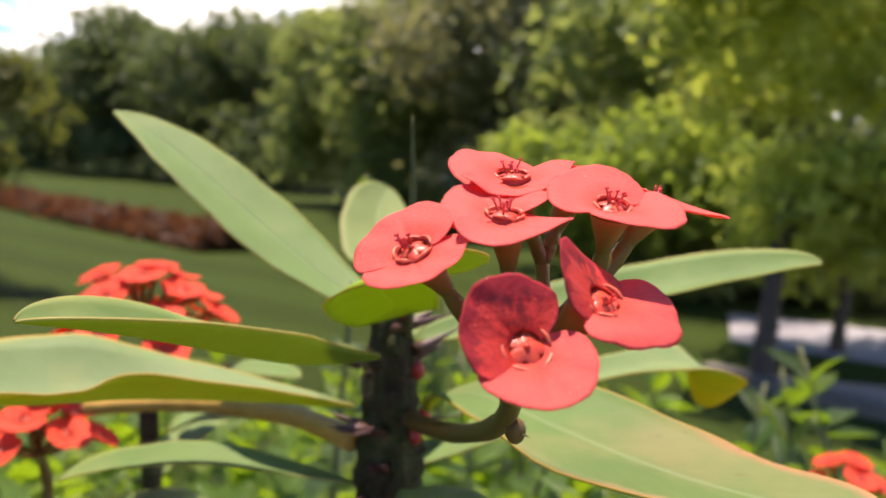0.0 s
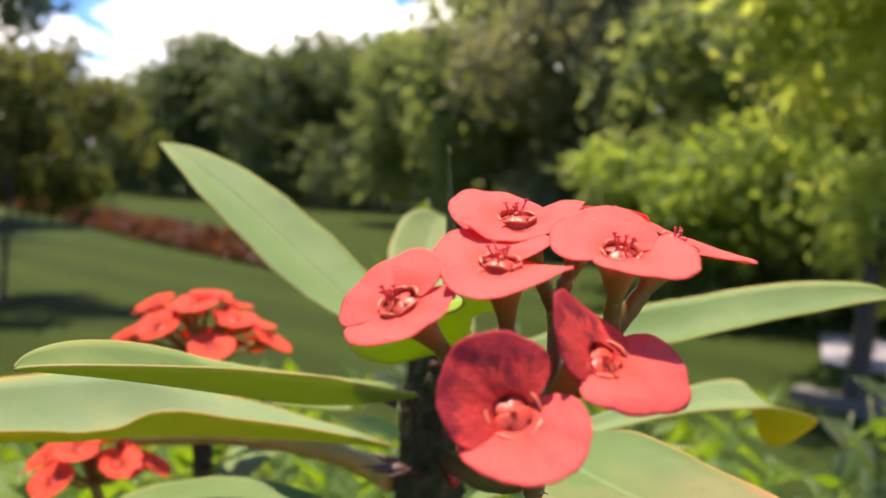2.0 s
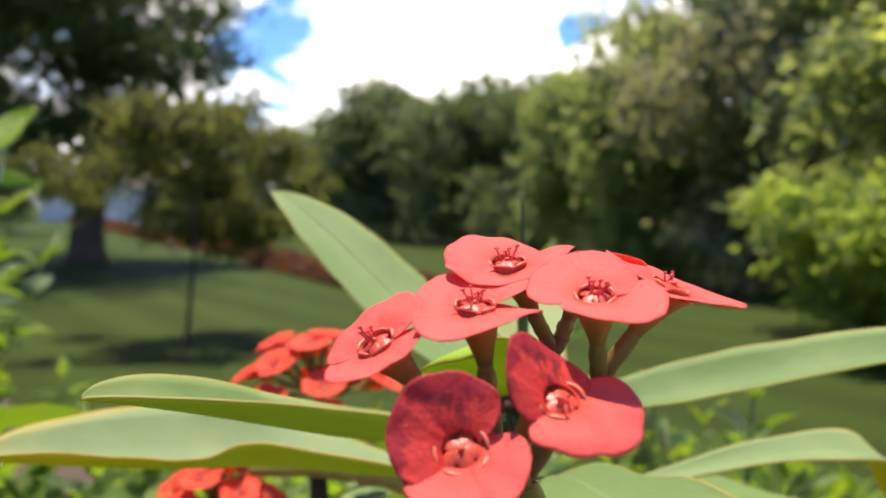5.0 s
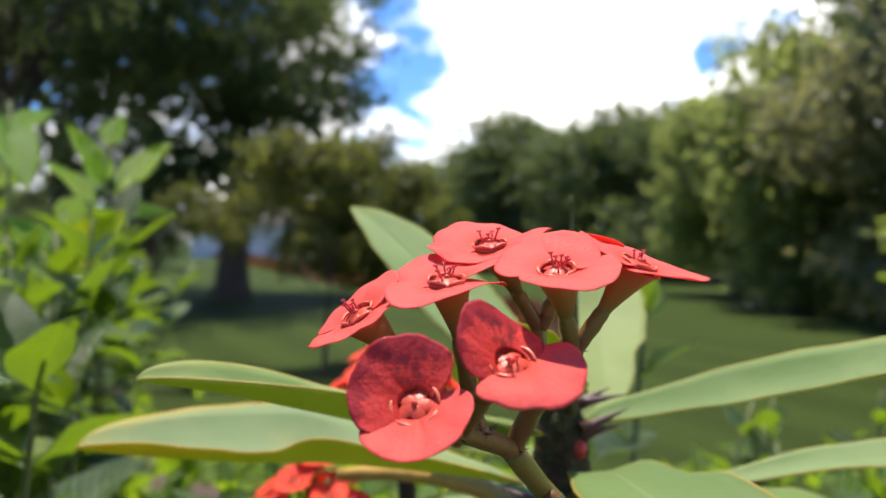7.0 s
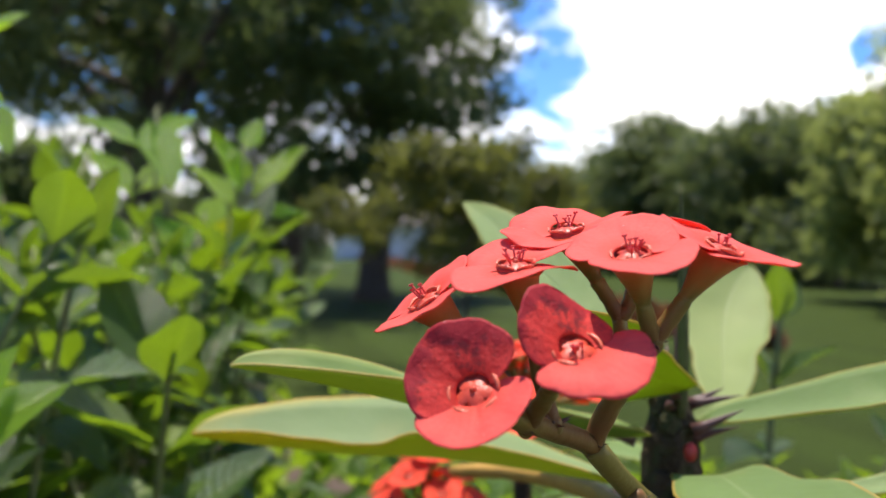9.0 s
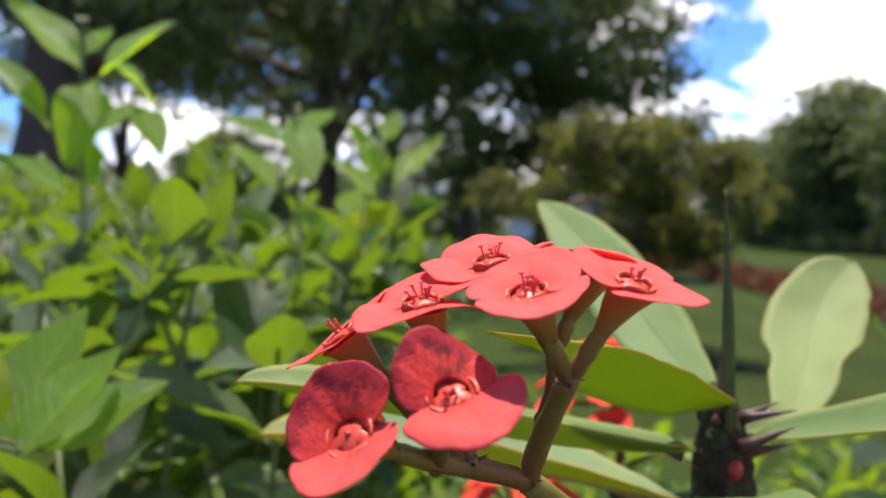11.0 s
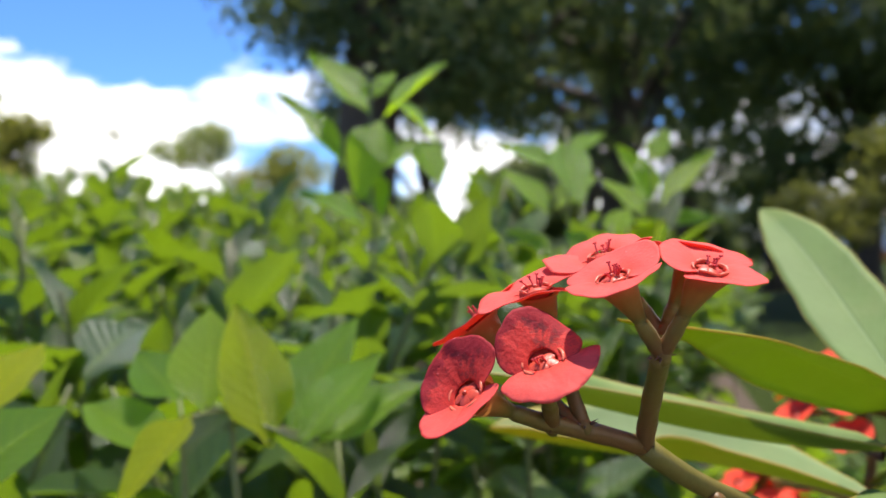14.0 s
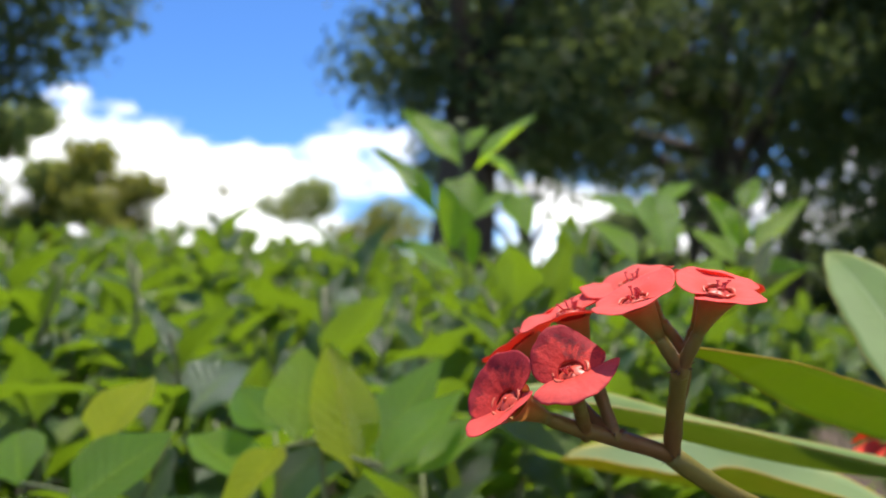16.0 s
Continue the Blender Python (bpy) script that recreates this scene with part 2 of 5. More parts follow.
def petal(name, fresh, worn, amount, dark):
    def color(n, l):
        c = mixed(n, l, noise_tex(n, l, 160, 4, 0.65), (0.94 * fresh[0], 0.86 * fresh[1], 0.84 * fresh[2]), fresh)
        u, v = uv_axes(n, l)
        c = mixed(n, l, maths(n, l, "MULTIPLY", ramp(n, l, noise_tex(n, l, 620, 5, 0.75), [(0.45, (0, 0, 0)), (0.65, (1, 1, 1))]), 0.16), c, (0.80 * fresh[0], 0.60 * fresh[1], 0.55 * fresh[2]))
        c = mixed(n, l, ramp(n, l, u, [(0.05, (0.7, 0.7, 0.7)), (0.5, (0, 0, 0))]), c, (0.86 * fresh[0], 0.55 * fresh[1], 0.40 * fresh[2]))
        # fine veins that fan out from the base
        wave = maths(n, l, "SINE", maths(n, l, "MULTIPLY", v, 150.0))
        c = mixed(n, l, maths(n, l, "MULTIPLY", ramp(n, l, maths(n, l, "MULTIPLY_ADD", wave, 0.5, 0.5), [(0.6, (0, 0, 0)), (1, (1, 1, 1))]), 0.16), c, tuple(0.62 * x for x in fresh))
        if amount > 0:
            t = maths(n, l, "ADD", noise_tex(n, l, 190, 6, 0.7), maths(n, l, "MULTIPLY", noise_tex(n, l, 80, 2), 0.6))
            t = maths(n, l, "ADD", t, maths(n, l, "MULTIPLY", ramp(n, l, u, [(0.45, (0, 0, 0)), (1.0, (1, 1, 1))]), 0.26))
            c = mixed(n, l, maths(n, l, "MULTIPLY", ramp(n, l, t, [(0.90, (0, 0, 0)), (1.12, (1, 1, 1))]), amount), c, worn)
            cv = n.new("ShaderNodeCombineXYZ")
            l.new(maths(n, l, "MULTIPLY", u, 6.0), cv.inputs[0])
            l.new(maths(n, l, "MULTIPLY", v, 48.0), cv.inputs[1])
            wrinkle = noise_tex(n, l, 1.0, 6, 0.75, cv.outputs[0])
            c = mixed(n, l, maths(n, l, "MULTIPLY", ramp(n, l, wrinkle, [(0.54, (0, 0, 0)), (0.64, (1, 1, 1))]), amount * 0.75), c, tuple(0.55 * x for x in worn))
            streak = noise_tex(n, l, 210, 7, 0.8)
            c = mixed(n, l, maths(n, l, "MULTIPLY", ramp(n, l, streak, [(0.545, (0, 0, 0)), (0.62, (1, 1, 1))]), amount * 0.95), c, dark)
            rim = ramp(n, l, u, [(0.90, (0, 0, 0)), (1.0, (1, 1, 1))])
            c = mixed(n, l, maths(n, l, "MULTIPLY", rim, amount * 0.6), c, worn)
        nick = maths(n, l, "MULTIPLY", ramp(n, l, u, [(0.93, (0, 0, 0)), (1.0, (1, 1, 1))]), ramp(n, l, noise_tex(n, l, 210, 3, 0.6), [(0.56, (0, 0, 0)), (0.66, (1, 1, 1))]))
        c = mixed(n, l, maths(n, l, "MULTIPLY", nick, 0.6), c, (0.32, 0.035, 0.05))
        specks = ramp(n, l, noise_tex(n, l, 900, 1, 0.3), [(0.775, (0, 0, 0)), (0.80, (1, 1, 1))])
        c = mixed(n, l, maths(n, l, "MULTIPLY", specks, 0.30), c, (0.95, 0.55, 0.5))
        return c

    def bump(n, l):
        h = maths(n, l, "ADD", noise_tex(n, l, 900, 3), maths(n, l, "MULTIPLY", noise_tex(n, l, 180, 3), 0.8 + 1.3 * amount))
        return bumped(n, l, h, 0.36 + 0.25 * amount, 0.0005)
    return surface(name, color, 0.62, bump, (0.40, (1.0, 0.16, 0.07), 0.45), 0.16)


M_PETAL = petal("bract_fresh", (0.97, 0.180, 0.150), (0.6, 0.03, 0.03), 0.0, (0.2, 0.02, 0.02))
# bracts of the heads behind: their backlit orange is put into the colour
M_PETAL_BACKLIT = petal("bract_backlit", (0.93, 0.115, 0.062), (0.6, 0.03, 0.03), 0.0, (0.2, 0.02, 0.02))
M_PETAL_OLD = petal("bract_ageing", (0.86, 0.090, 0.075), (0.38, 0.032, 0.050), 0.74, (0.075, 0.026, 0.030))
M_PETAL_EDGE = petal("bract_turning", (0.97, 0.160, 0.132), (0.50, 0.040, 0.065), 0.12, (0.30, 0.03, 0.04))


def plain(name, color, rough=0.5, scale=200.0, vary=0.25, bump=0.3, dist=0.0004, spec=0.5, glow=None):
    def col(n, l):
        c = mixed(n, l, noise_tex(n, l, scale, 4, 0.6), tuple((1 - vary) * x for x in color), tuple(min(1, (1 + vary) * x) for x in color))
        return mixed(n, l, maths(n, l, "MULTIPLY", noise_tex(n, l, scale * 0.16, 3), 0.4), c, tuple((1 - vary) * x for x in color))
    return surface(name, col, rough, lambda n, l: bumped(n, l, noise_tex(n, l, scale * 1.5, 4), bump, dist), glow, spec)


M_RING = plain("nectar_ring", (0.42, 0.040, 0.025), 0.5, 700, 0.35, spec=0.25)
M_GLAND = plain("gland", (0.78, 0.16, 0.085), 0.34, 900, 0.35, spec=0.4)
M_GLAND_RED = plain("gland_red", (0.62, 0.070, 0.034), 0.38, 900, 0.55, spec=0.35)
M_STAMEN = plain("stamen", (0.72, 0.055, 0.055), 0.45, 900, 0.3)


def graded(name, top, mid, low, rough=0.45, share=0.34):
    """A stalk or cup whose colour runs along u: 0 at the foot, 1 at the top."""
    def color(n, l):
        u, v = uv_axes(n, l)
        u = maths(n, l, "ADD", u, maths(n, l, "MULTIPLY", maths(n, l, "SUBTRACT", noise_tex(n, l, 180, 4), 0.5), 0.35))
        c = ramp(n, l, u, [(0.20, low), (0.62, mid), (0.95, top)])
        return mixed(n, l, maths(n, l, "MULTIPLY", noise_tex(n, l, 700, 4, 0.65), 0.3), c, tuple(0.55 * x for x in mid))
    return surface(name, color, rough, lambda n, l: bumped(n, l, noise_tex(n, l, 650, 5), 0.35, 0.0005), (share, (0.95, 0.30, 0.07), 0.6), 0.25)


M_CUP = graded("flower_cup", (0.86, 0.17, 0.09), (0.46, 0.21, 0.055), (0.155, 0.165, 0.040), 0.42, 0.26)
M_STALK = graded("flower_stalk", (0.19, 0.165, 0.038), (0.175, 0.125, 0.033), (0.165, 0.085, 0.030), 0.40, 0.05)
def stem_color(n, l):
    c = ramp(n, l, noise_tex(n, l, 70, 5, 0.7), [(0.28, (0.030, 0.024, 0.014)), (0.46, (0.10, 0.070, 0.040)), (0.58, (0.075, 0.095, 0.034)), (0.76, (0.20, 0.155, 0.085))])
    return mixed(n, l, maths(n, l, "MULTIPLY", noise_tex(n, l, 420, 4, 0.7), 0.7), c, (0.03, 0.022, 0.014))


M_STEM = surface("thorny_stem", stem_color, 0.8, lambda n, l: bumped(n, l, maths(n, l, "ADD", noise_tex(n, l, 110, 5, 0.7), maths(n, l, "MULTIPLY", noise_tex(n, l, 500, 3), 0.4)), 1.0, 0.006), None, 0.15)
M_THORN = plain("thorn", (0.095, 0.040, 0.034), 0.5, 300, 0.5)
M_SPIKE = plain("rolled_leaf", (0.085, 0.088, 0.030), 0.6, 220, 0.5, spec=0.15)
M_BRANCH = plain("spent_branch", (0.52, 0.30, 0.075), 0.6, 120, 0.4, 0.5, 0.001, 0.3)
M_BUD = plain("red_bud", (0.40, 0.025, 0.02), 0.5, 400, 0.3)


def foliage(name, a, b, c, rough=0.38, share=0.35, tint=(0.9, 1.0, 0.25), scale=18.0, spec=0.5, quilt=0.003, coat=0.0):
    """Leaves in three tones, one leaf apart from the next, with midrib and side veins where the leaf has a map."""
    def color(n, l):
        g = n.new("ShaderNodeNewGeometry")
        o = n.new("ShaderNodeObjectInfo")
        r = maths(n, l, "FRACT", maths(n, l, "ADD", g.outputs["Random Per Island"], o.outputs["Random"]))
        col = ramp(n, l, r, [(0.0, a), (0.70, b), (0.98, c)])
        u, v = uv_axes(n, l)
        off = maths(n, l, "ABSOLUTE", maths(n, l, "SUBTRACT", v, 0.5))
        mid = ramp(n, l, off, [(0.0, (1, 1, 1)), (0.04, (0, 0, 0))])
        col = mixed(n, l, maths(n, l, "MULTIPLY", mid, 0.5), col, tuple(min(1, 1.7 * x) for x in c))
        wave = maths(n, l, "SINE", maths(n, l, "MULTIPLY", maths(n, l, "SUBTRACT", u, maths(n, l, "MULTIPLY", off, 0.45)), 62.0))
        side = ramp(n, l, wave, [(0.80, (0, 0, 0)), (1.0, (1, 1, 1))])
        col = mixed(n, l, maths(n, l, "MULTIPLY", side, 0.22), col, tuple(min(1, 1.5 * x) for x in c))
        return mixed(n, l, maths(n, l, "MULTIPLY", noise_tex(n, l, scale, 4), 0.5), col, tuple(0.6 * x for x in a))

    def bump(n, l):
        u, v = uv_axes(n, l)
        off = maths(n, l, "ABSOLUTE", maths(n, l, "SUBTRACT", v, 0.5))
        wave = maths(n, l, "SINE", maths(n, l, "MULTIPLY", maths(n, l, "SUBTRACT", u, maths(n, l, "MULTIPLY", off, 0.45)), 62.0))
        return bumped(n, l, maths(n, l, "ADD", noise_tex(n, l, scale * 6, 3), maths(n, l, "MULTIPLY", wave, -0.5)), 0.7, quilt)
    return surface(name, color, rough, bump, (share, tint, 0.3), spec, coat)


M_HEDGE = foliage("hedge_leaves", (0.016, 0.058, 0.009), (0.048, 0.118, 0.013), (0.18, 0.27, 0.020), 0.32, 0.36, (0.31, 0.49, 0.012), 60, 0.8, 0.0035, 0.3)
# young leaves of upright shoots, with sun on and through them painted in as brightness
M_YOUNG_LIT = foliage("young_hedge_leaves_lit", (0.15, 0.33, 0.025), (0.25, 0.46, 0.028), (0.40, 0.56, 0.03), 0.34, 0.58, (0.64, 0.98, 0.012), 60, 0.7, 0.002, 0.3)
M_LOW = foliage("low_shrub_leaves", (0.050, 0.125, 0.014), (0.105, 0.21, 0.020), (0.28, 0.38, 0.035), 0.34, 0.40, (0.44, 0.66, 0.02), 60, 0.6, 0.0035, 0.2)
# yellowish leaves, their colour also raised to carry the sun shining through
M_YELLOW = foliage("yellow_hedge_leaves", (0.46, 0.57, 0.018), (0.53, 0.62, 0.018), (0.60, 0.66, 0.022), 0.38, 0.62, (0.96, 1.0, 0.010), 60, 0.5, 0.002, 0.1)
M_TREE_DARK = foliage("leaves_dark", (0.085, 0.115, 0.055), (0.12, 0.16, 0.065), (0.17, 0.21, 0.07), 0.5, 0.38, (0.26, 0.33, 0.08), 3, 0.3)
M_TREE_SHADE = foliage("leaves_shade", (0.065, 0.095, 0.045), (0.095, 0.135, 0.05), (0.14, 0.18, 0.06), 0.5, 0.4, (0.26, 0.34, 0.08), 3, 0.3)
M_TREE_MID = foliage("leaves_green", (0.120, 0.155, 0.055), (0.175, 0.220, 0.070), (0.24, 0.290, 0.085), 0.5, 0.5, (0.48, 0.56, 0.13), 3, 0.3)
M_TREE_LIGHT = foliage("leaves_bright", (0.18, 0.235, 0.05), (0.28, 0.345, 0.06), (0.41, 0.475, 0.08), 0.5, 0.58, (0.78, 0.86, 0.13), 5)
M_TREE_BUSH = foliage("leaves_bush", (0.10, 0.16, 0.035), (0.165, 0.235, 0.045), (0.27, 0.34, 0.06), 0.5, 0.5, (0.54, 0.68, 0.08), 5, 0.3)
M_TREE_TAN = foliage("leaves_tan", (0.15, 0.165, 0.075), (0.235, 0.235, 0.11), (0.33, 0.31, 0.15), 0.5, 0.4, (0.46, 0.46, 0.16), 3)
M_TREE_OLIVE = foliage("leaves_olive", (0.050, 0.064, 0.018), (0.080, 0.095, 0.021), (0.125, 0.135, 0.026), 0.5, 0.36, (0.34, 0.37, 0.06), 5, 0.3)
M_TREE_GOLD = foliage("leaves_gold", (0.14, 0.17, 0.035), (0.23, 0.25, 0.045), (0.34, 0.34, 0.055), 0.5, 0.42, (0.52, 0.52, 0.08), 5, 0.3)
M_RUST = foliage("leaves_rust", (0.090, 0.042, 0.020), (0.15, 0.062, 0.026), (0.22, 0.10, 0.036), 0.55, 0.3, (0.5, 0.16, 0.05), 4)
M_BARK = plain("bark", (0.085, 0.062, 0.045), 0.85, 14, 0.45, 0.9, 0.03)
M_TWIG = plain("green_twig", (0.14, 0.16, 0.055), 0.6, 120, 0.35)


def lawn_color(n, l):
    c = mixed(n, l, noise_tex(n, l, 60, 5, 0.7), (0.031, 0.054, 0.011), (0.060, 0.094, 0.019))
    c = mixed(n, l, noise_tex(n, l, 0.55, 4, 0.6), c, (0.042, 0.062, 0.013))
    # mown bands that run along the lawn's far edge
    co = n.new("ShaderNodeTexCoord")
    along = n.new("ShaderNodeVectorMath")
    along.operation = "DOT_PRODUCT"
    along.inputs[1].default_value = (0.665, 0.746, 0.0)
    l.new(co.outputs["Object"], along.inputs[0])
    shifted = maths(n, l, "MULTIPLY_ADD", noise_tex(n, l, 0.5, 3), 0.6, along.outputs["Value"])
    band = ramp(n, l, maths(n, l, "MULTIPLY_ADD", maths(n, l, "SINE", maths(n, l, "MULTIPLY", shifted, 7.5)), 0.5, 0.5), [(0.35, (0, 0, 0)), (0.65, (1, 1, 1))])
    c = mixed(n, l, maths(n, l, "MULTIPLY", band, 0.42), c, (0.026, 0.038, 0.009))
    return mixed(n, l, ramp(n, l, noise_tex(n, l, 0.18, 3), [(0.52, (0, 0, 0)), (0.75, (0.6, 0.6, 0.6))]), c, (0.062, 0.085, 0.022))


M_LAWN = surface("lawn", lawn_color, 0.8, lambda n, l: bumped(n, l, noise_tex(n, l, 90, 5, 0.7), 0.8, 0.02), None, 0.05)
M_SOIL = plain("soil", (0.075, 0.05, 0.032), 0.9, 30, 0.4, 0.9, 0.01)
M_PAVE = plain("pavement", (0.30, 0.28, 0.30), 0.85, 20, 0.2, 0.4, 0.004)
M_PATH = plain("earth_path", (0.36, 0.27, 0.22), 0.9, 12, 0.25, 0.6, 0.006)
M_KERB = plain("kerb", (0.16, 0.14, 0.12), 0.85, 16, 0.3, 0.5, 0.004)
M_WALL = plain("white_wall", (0.78, 0.77, 0.74), 0.8, 3, 0.06, 0.2, 0.004)
M_ROOF = plain("roof", (0.26, 0.22, 0.20), 0.8, 4, 0.25, 0.5, 0.01)
M_PANE = plain("dark_glass", (0.03, 0.04, 0.05), 0.08, 2, 0.2, 0.05)


# ---- builders ----
def mesh_of(name, verts, faces, uvs=None, mats=(), index=None, smooth=True):
    me = bpy.data.meshes.new(name)
    me.from_pydata([tuple(v) for v in verts], [], [tuple(int(i) for i in f) for f in faces])
    for m in mats:
        me.materials.append(m)
    if uvs is not None:
        uvs = np.asarray(uvs, float)
        lay = me.uv_layers.new(name="UVMap")
        loops = np.empty(len(me.loops), int)
        me.loops.foreach_get("vertex_index", loops)
        lay.data.foreach_set("uv", uvs[loops].astype(np.float32).ravel())
    if index is not None:
        me.polygons.foreach_set("material_index", np.asarray(index, np.int32))
    if smooth:
        me.polygons.foreach_set("use_smooth", np.ones(len(me.polygons), bool))
    me.update()
    return me


def part(name, me, parent, m=None, label="", home=None):
    """One mesh object under a thing or part. home: the parent's own place, where the mesh is made in the world's axes."""
    ob = new(name, me)
    ob.parent = parent
    if home is not None:
        ob.matrix_parent_inverse = Matrix.Translation(-Vector(home))
    if m is not None:
        ob.matrix_basis = m
    return tagged(ob, label)


def thing(name, at, label, category, group="", kind=""):
    ob = new(name)
    ob.empty_display_size = 0.02
    ob.matrix_basis = Matrix.Translation(at)
    return tagged(ob, label, category, group, kind)


def grid_faces(nu, nv, start=0, flip=False, wrap=False):
    out = []
    for i in range(nu - 1):
        for j in range(nv if wrap else nv - 1):
            k = (j + 1) % nv
            q = (start + i * nv + j, start + (i + 1) * nv + j, start + (i + 1) * nv + k, start + i * nv + k)
            out.append(q[::-1] if flip else q)
    return out


def slab(name, top, thick, uv, mats):
    """A thin closed sheet from a grid (nu, nv, 3) of its upper side."""
    nu, nv, _ = top.shape
    du, dv = np.gradient(top, axis=0), np.gradient(top, axis=1)
    nrm = np.cross(du, dv)
    nrm /= np.linalg.norm(nrm, axis=2, keepdims=True) + 1e-12
    low = top - nrm * (thick if np.ndim(thick) == 0 else thick[..., None])
    verts = np.concatenate([top.reshape(-1, 3), low.reshape(-1, 3)])
    k = nu * nv
    faces = grid_faces(nu, nv)
    idx = [0] * len(faces)
    faces += grid_faces(nu, nv, k, True)
    idx += [min(1, len(mats) - 1)] * (len(faces) - len(idx))
    ring = [i * nv for i in range(nu)] + [(nu - 1) * nv + j for j in range(1, nv)] + [i * nv + nv - 1 for i in range(nu - 2, -1, -1)] + [j for j in range(nv - 2, 0, -1)]
    for a, b in zip(ring, ring[1:] + ring[:1]):
        faces.append((b, a, a + k, b + k))
        idx.append(0)
    me = mesh_of(name, verts, faces, np.concatenate([uv.reshape(-1, 2)] * 2), mats, idx)
    bm = bmesh.new()
    bm.from_mesh(me)
    bmesh.ops.recalc_face_normals(bm, faces=bm.faces)
    bm.to_mesh(me)
    bm.free()
    return me


def bezier(pts, n, ease=1.0):
    pts = [np.array(p, float) for p in pts]
    t = 1 - (1 - np.linspace(0, 1, n)[:, None]) ** ease
    out = 0
    k = len(pts) - 1
    for i, p in enumerate(pts):
        out = out + math.comb(k, i) * t ** i * (1 - t) ** (k - i) * p
    return out


def blade(name, line, width, face, mats, fold=0.25, roll=0.0, wave=0.0, waves=3.0, wide=0.6, blunt=0.5, seed=0, thick=0.0007, skew=0.0, outline=None):
    """A leaf along a bent line. face: the way its upper side looks; fold: lift of the rims; roll: lift of one rim over the other;
    wide: where along it is broadest; blunt: roundness of the tip."""
    rng = np.random.default_rng(seed)
    nu, nv = 34, 11
    c = bezier(line, nu, 1.8)
    tan = np.gradient(c, axis=0)
    tan /= np.linalg.norm(tan, axis=1, keepdims=True)
    face = np.array(face, float)
    across = np.cross(tan, face)
    across /= np.linalg.norm(across, axis=1, keepdims=True)
    up = np.cross(across, tan)
    u = 1 - (1 - np.linspace(0, 1, nu)) ** 1.8
    a = 1.15 * wide / (1 - wide + 0.25)
    prof = np.clip(u, 0, 1) ** a * np.clip(1 - u, 0, 1) ** blunt
    prof /= prof.max()
    prof = 0.05 * (1 - u) ** 2 + prof * 0.97
    if outline is not None:
        k = np.array(outline, float)
        prof = np.interp(u, k[:, 0], k[:, 1])
        for _ in range(2):
            prof[1:-1] = (prof[:-2] + 2 * prof[1:-1] + prof[2:]) / 4
    prof[-1] = 0.004
    v = np.linspace(-1, 1, nv)
    ph = rng.uniform(0, 6.28, 4)
    U, V = np.meshgrid(u, v, indexing="ij")
    rip = wave * np.sin(U * waves * 6.28 + ph[0] + (V > 0) * ph[1]) * np.abs(V) ** 2 * np.sin(np.pi * np.clip(U, 0, 1)) ** 0.5
    rip += 0.35 * wave * np.sin(U * waves * 13 + ph[2] + (V > 0) * ph[3]) * np.abs(V) ** 3
    w = width / 2 * prof[:, None] * (1 + 0.03 * np.sin(U * 17 + ph[3]) + 0.02 * np.sin(U * 41 + ph[2]))
    lift = width / 2 * prof[:, None] * (fold * np.abs(V) ** 1.4 + roll * V * np.abs(V) ** 0.5) + rip * width
    g = c[:, None, :] + across[:, None, :] * (w * V)[..., None] + up[:, None, :] * lift[..., None] + skew * tan[:, None, :] * (w * np.abs(V))[..., None]
    uv = np.stack([U, (V + 1) / 2], axis=2)
    return slab(name, g[:, ::-1], thick, uv[:, ::-1], mats)


def tube(line, radii, sides=10, rough=0.0, seed=0, ridges=0):
    """Verts, faces and map of a closed tapering tube along points."""
    rng = np.random.default_rng(seed)
    c = np.array(line, float)
    radii = np.broadcast_to(np.asarray(radii, float), (len(c),))
    tan = np.gradient(c, axis=0)
    tan /= np.linalg.norm(tan, axis=1, keepdims=True) + 1e-12
    ref = np.array([0, 0, 1.0]) if abs(tan[0, 2]) < 0.8 else np.array([1.0, 0, 0])
    a = np.cross(tan, ref)
    a /= np.linalg.norm(a, axis=1, keepdims=True)
    b = np.cross(tan, a)
    th = np.linspace(0, 2 * np.pi, sides, endpoint=False)
    k = 1 + rough * rng.standard_normal((len(c), sides))
    if ridges:
        k = k + 0.12 * np.cos(th * ridges)[None, :]
    R = radii[:, None] * k
    v = c[:, None, :] + R[..., None] * (np.cos(th)[None, :, None] * a[:, None, :] + np.sin(th)[None, :, None] * b[:, None, :])
    n = len(c)
    verts = np.concatenate([v.reshape(-1, 3), c[:1], c[-1:]])
    faces = grid_faces(n, sides, 0, False, True)
    for j in range(sides):
        k2 = (j + 1) % sides
        faces.append((n * sides, j, k2))
        faces.append((n * sides + 1, (n - 1) * sides + k2, (n - 1) * sides + j))
    u = np.repeat(np.linspace(0, 1, n), sides)
    vv = np.tile(np.linspace(0, 1, sides), n)
    uv = np.concatenate([np.stack([u, vv], 1), [[0, 0.5], [1, 0.5]]])
    return verts, faces, uv


def joined(name, pieces, mats, smooth=True):
    verts, faces, uvs, k = [], [], [], 0
    for v, f, uv in pieces:
        verts.append(np.asarray(v, float))
        faces += [tuple(i + k for i in q) for q in f]
        uvs.append(uv)
        k += len(v)
    return mesh_of(name, np.concatenate(verts), faces, np.concatenate(uvs), mats, None, smooth)


def tube_mesh(name, line, radii, mat, sides=10, rough=0.0, seed=0, ridges=0):
    return joined(name, [tube(line, radii, sides, rough, seed, ridges)], [mat])


